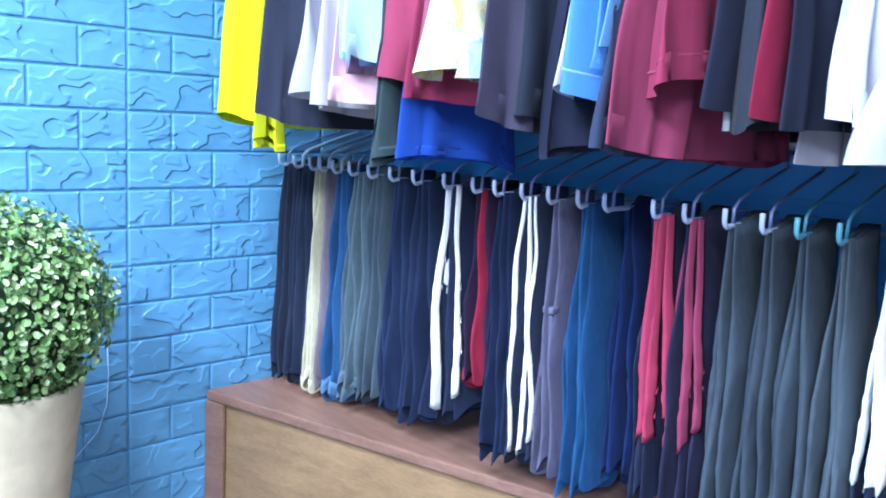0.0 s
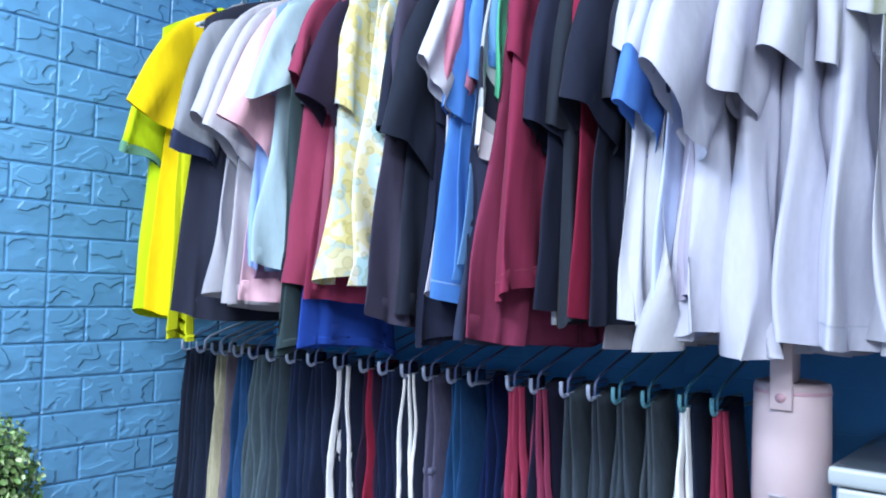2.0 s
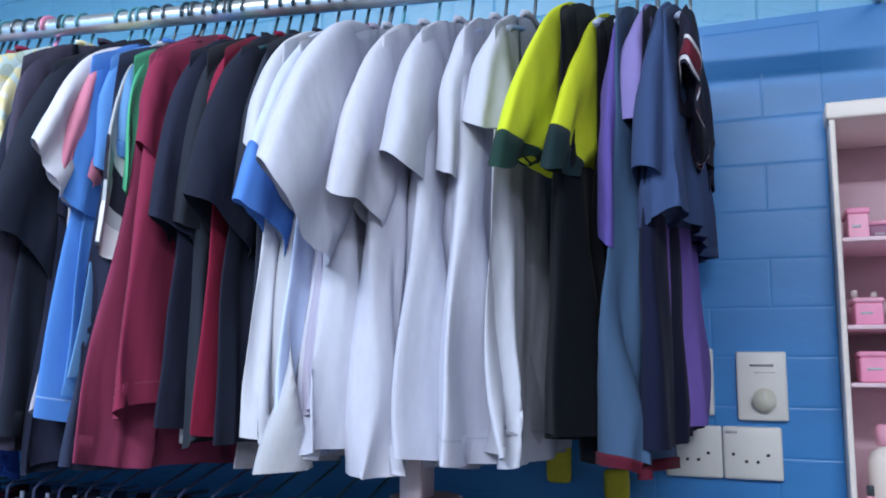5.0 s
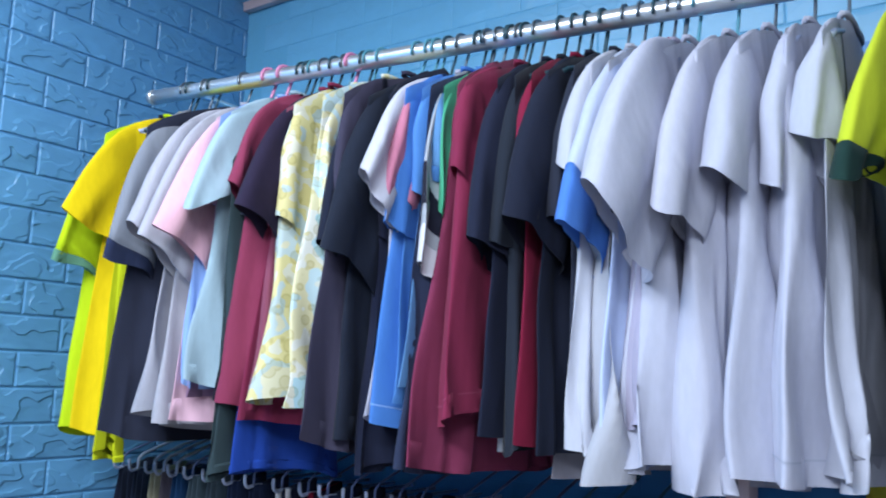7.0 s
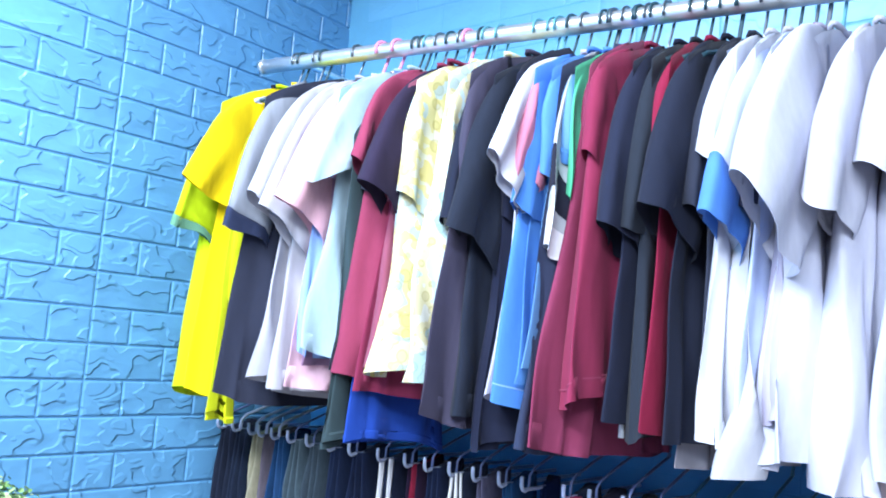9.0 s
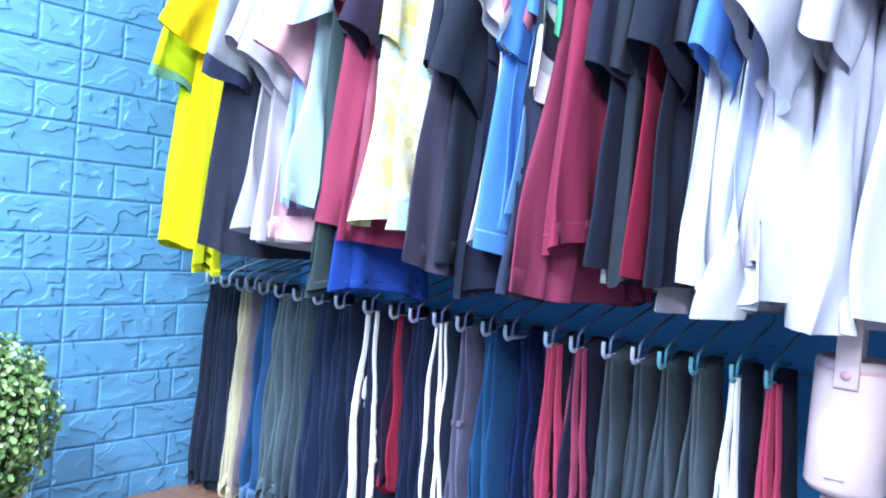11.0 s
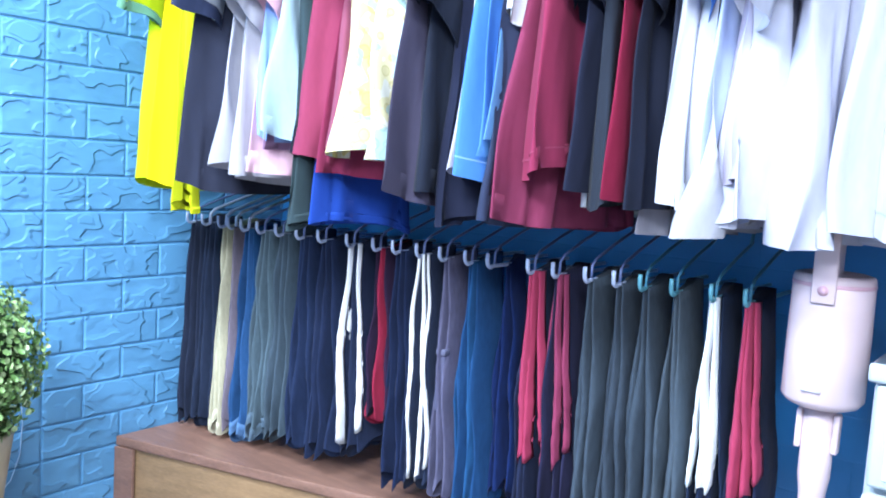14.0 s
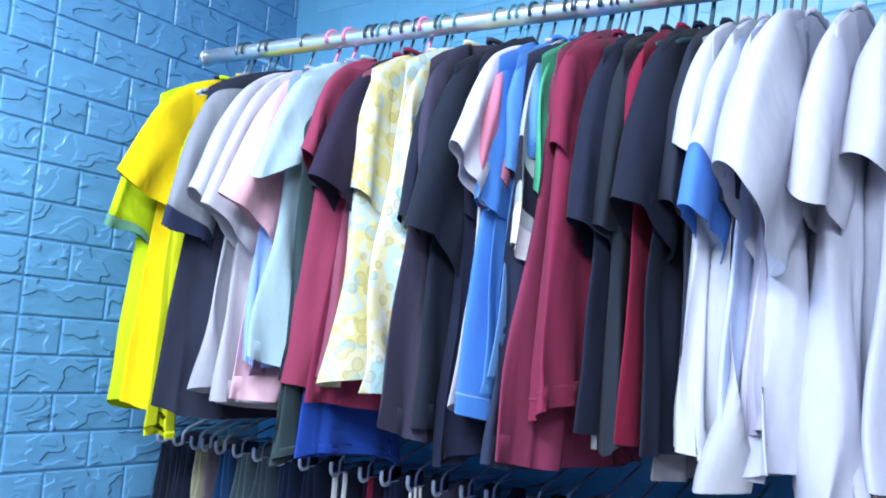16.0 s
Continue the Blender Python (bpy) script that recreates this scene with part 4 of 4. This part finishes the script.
# ---- pink strip with tags ----
strip = thing("hook_strip", (1.45, BACK_Y, 1.11), "pink plastic hook strip with yellow foam tags on the wall", "hook strip")
part("strip", box((1.36, BACK_Y - 0.018, 1.100), (1.485, BACK_Y + 0.010, 1.122), 0.004), HANGER_PINK, strip)
for x, z0, z1 in ((1.503, 1.050, 1.120), (1.592, 1.030, 1.075)):
    part("tag", box((x - 0.020, BACK_Y - 0.040, z0), (x + 0.018, BACK_Y - 0.018, z1), 0.008), YELLOW_FOAM, strip, "yellow foam tag")
    part("tag_peg", rod([(x, BACK_Y - 0.02, (z0 + z1) / 2), (x, BACK_Y + 0.012, (z0 + z1) / 2)], 0.004, 8), HANGER_PINK, strip)
part("cord", rod([(1.592, BACK_Y - 0.03, 1.035), (1.594, BACK_Y - 0.03, 1.015), (1.592, BACK_Y - 0.03, 0.985)], 0.0035, 8), PINK_BOX, strip, "short pink cord")

# ---- pink shelf unit ----
SX0, SX1, SY0, SY1, SZ1 = 1.9105, 2.615, 0.458, BACK_Y + 0.14, 1.612
unit = thing("shelf_unit", (SX0, 0.4, 0.0), "tall pink shelf unit with white frame set into a wall", "shelf unit")
part("side_panel", box((SX0, SY0 + 0.003, 0.0), (SX0 + 0.008, SY1, SZ1 - 0.026), 0.002), WHITE_TRIM, unit)
part("side_panel", box((SX1 - 0.013, SY0 + 0.003, 0.0), (SX1, SY1, SZ1 - 0.026), 0.002), WHITE_TRIM, unit)
part("top_panel", box((SX0 - 0.004, SY0, SZ1 - 0.0255), (SX1 + 0.004, SY1, SZ1), 0.004), WHITE_TRIM, unit)
part("back_panel", box((SX0 + 0.0085, SY1 - 0.010, 0.05), (SX1 - 0.0135, SY1 - 0.001, SZ1 - 0.026), 0.0), PINK_PAINT, unit)
SHELVES = (1.413, 1.289, 1.209, 1.0, 0.7, 0.4, 0.06)
for z in SHELVES:
    part("shelf", box((SX0 + 0.0085, SY0 + 0.006, z - 0.006), (SX1 - 0.0135, SY1 - 0.011, z), 0.001), PINK_PAINT, unit)


def carton(label, x, y, z, w, d, h, material, lid):
    c = thing("storage_box", (x, y, z), label, "box", "boxes on the pink shelves")
    bodyp = part("box_body", box((x - w / 2, y - d / 2, z + 0.0005), (x + w / 2, y + d / 2, z + h * 0.82), 0.003), material, c)
    part("box_lid", box((x - w / 2 - 0.002, y - d / 2 - 0.002, z + h * 0.8205), (x + w / 2 + 0.002, y + d / 2 + 0.002, z + h), 0.003), lid, c)
    part("print_bar", box((x - w * 0.3, y - d / 2 - 0.001, z + h * 0.40), (x + w * 0.1, y - d / 2 + 0.001, z + h * 0.48), 0.0), WHITE_PRINT, bodyp)
    return c


def bottle(label, x, y, z, r, h, material, cap):
    b = thing("bottle", (x, y, z), label, "bottle", "bottles on the pink shelves")
    part("flask", turned([(r * 0.9, z + 0.0005), (r, z + 0.003), (r, z + h * 0.66), (r * 0.8, z + h * 0.74), (r * 0.4, z + h * 0.78), (r * 0.4, z + h * 0.80)], (x, y), 20), material, b)
    part("cap", turned([(r * 0.5, z + h * 0.8), (r * 0.5, z + h * 0.97), (r * 0.42, z + h)], (x, y), 16), cap, b)
    return b


carton("bright pink gift box on the top shelf", 1.945, 0.545, SHELVES[0], 0.028, 0.08, 0.050, ROSE_BOX, PINK_BOX)
carton("mauve box standing on the top shelf", 1.980, 0.585, SHELVES[0], 0.036, 0.08, 0.036, MAUVE_BOX, ROSE_BOX)
carton("large pale pink box on the top shelf", 2.042, 0.555, SHELVES[0], 0.06, 0.10, 0.055, PINK_PAINT, ROSE_BOX)
carton("pink carton with small white print", 1.950, 0.525, SHELVES[1], 0.036, 0.08, 0.040, PINK_BOX, ROSE_BOX)
bottle("slim pink bottle behind the cartons", 1.942, 0.605, SHELVES[1], 0.010, 0.062, ROSE_BOX, WHITE_TRIM)
bottle("slim mauve bottle behind the cartons", 1.970, 0.615, SHELVES[1], 0.010, 0.060, MAUVE_BOX, WHITE_TRIM)
carton("stacked rose tray on the middle shelf", 2.010, 0.545, SHELVES[1], 0.050, 0.10, 0.050, ROSE_BOX, PINK_BOX)
carton("pink box with a white oval label", 1.957, 0.525, SHELVES[2], 0.046, 0.08, 0.044, PINK_BOX, PINK_BOX)
carton("rose box at the shelf's middle", 2.032, 0.545, SHELVES[2], 0.060, 0.08, 0.046, ROSE_BOX, ROSE_BOX)
bottle("white round bottle with a long neck", 1.967, 0.545, SHELVES[3], 0.026, 0.15, WHITE_TRIM, ROSE_BOX)
bottle("pale pink bottle with a dark cap", 1.937, 0.485, SHELVES[3], 0.010, 0.07, ROSE_BOX, DARK_TOP)
carton("white carton low on the pink shelves", 2.042, 0.525, SHELVES[3], 0.07, 0.08, 0.06, WHITE_TRIM, WHITE_TRIM)


# ---- foam bricks ----
ROW, LONG, GAP = 0.0735, 0.175, 0.0045


def brick_mesh(length, seed, material):
    """One foam brick lying in the x-z plane, face towards -y, its middle at the origin."""
    rnd = random.Random(seed)
    bm = bmesh.new()
    w, h = length - GAP, ROW - GAP
    rings = []
    for inset, y in ((-0.0015, 0.0105), (0.0, -0.0006), (0.0016, -0.0026), (0.0040, -0.0030)):
        a, b = w / 2 - inset, h / 2 - inset
        ring = [bm.verts.new((x, y, z)) for x, z in ((-a, -b), (0.02, -b), (a, -b), (a, b), (-0.01, b), (-a, b))]
        rings.append(ring)
    for lo, hi in zip(rings, rings[1:]):
        for k in range(6):
            bm.faces.new((lo[k], lo[(k + 1) % 6], hi[(k + 1) % 6], hi[k]))
    hub = [bm.verts.new((x, -0.0032 - rnd.uniform(0, 0.0012), rnd.uniform(-0.008, 0.008))) for x in (-w * 0.27, w * 0.02, w * 0.28)]
    r = rings[-1]
    for f in ((r[5], r[0], hub[0]), (r[0], r[1], hub[0]), (r[1], hub[1], hub[0]), (r[1], r[2], hub[2]), (r[1], hub[2], hub[1]), (r[2], r[3], hub[2]),
              (r[3], r[4], hub[2]), (r[4], hub[1], hub[2]), (r[4], r[5], hub[0]), (r[4], hub[0], hub[1])):
        bm.faces.new(f)
    bmesh.ops.recalc_face_normals(bm, faces=bm.faces)
    mesh = bpy.data.meshes.new("brick")
    bm.to_mesh(mesh)
    bm.free()
    mesh.materials.append(material)
    return mesh


random.seed(11)
SETS = [([brick_mesh(LONG, k, m) for k in range(7)], [brick_mesh(LONG / 2, 50 + k, m) for k in range(3)]) for m in (BLUE_FOAM, SMOOTH_FOAM, PALE_FOAM)]


def clad(wall, start, stop, z0, z1, seam, turn, deep, place, full, half):
    """Bricks of one wall, row by row, from start to stop along it; half bricks at the panel seams in every second row."""
    base = world_place(wall)
    k = 0
    z = 1.2455 + ROW * math.floor((z0 - 1.2455) / ROW)
    while z < z1:
        odd = round((z - 1.2455) / ROW) % 2
        s = seam + 4 * LONG * math.floor((start - seam) / (4 * LONG))
        while s < stop:
            sizes = [LONG] * 4 if not odd else [LONG / 2, LONG, LONG, LONG, LONG / 2]
            for size in sizes:
                mid = s + size / 2
                if start <= mid - size / 2 + 0.001 and mid + size / 2 - 0.001 <= stop and z + ROW <= z1 + 0.001:
                    ob = new("brick", random.choice(full if size == LONG else half))
                    ob.parent = wall
                    ob.matrix_basis = Matrix.Translation(-base) @ place(mid, z + ROW / 2) @ pose(0, 0, 0, 0, 0, turn) @ Matrix.Diagonal((1, deep, 1, 1))
                s += size
        z += ROW


clad(wall_left, -0.82, BACK_Y + 0.09, 0.20, TOP, -0.108, 90, 1.0, lambda s, z: Matrix.Translation((0.0, s, z)), *SETS[0])
clad(wall_back, 0.0, 1.9085, 0.50, 1.78, -0.1915, 0, 0.035, lambda s, z: Matrix.Translation((s, BACK_Y, z)), *SETS[1])
clad(wall_upper, 0.0, 2.7, 1.785, TOP, -0.1915, 0, 0.16, lambda s, z: Matrix.Translation((s, BACK_Y + 0.005, z)), *SETS[2])
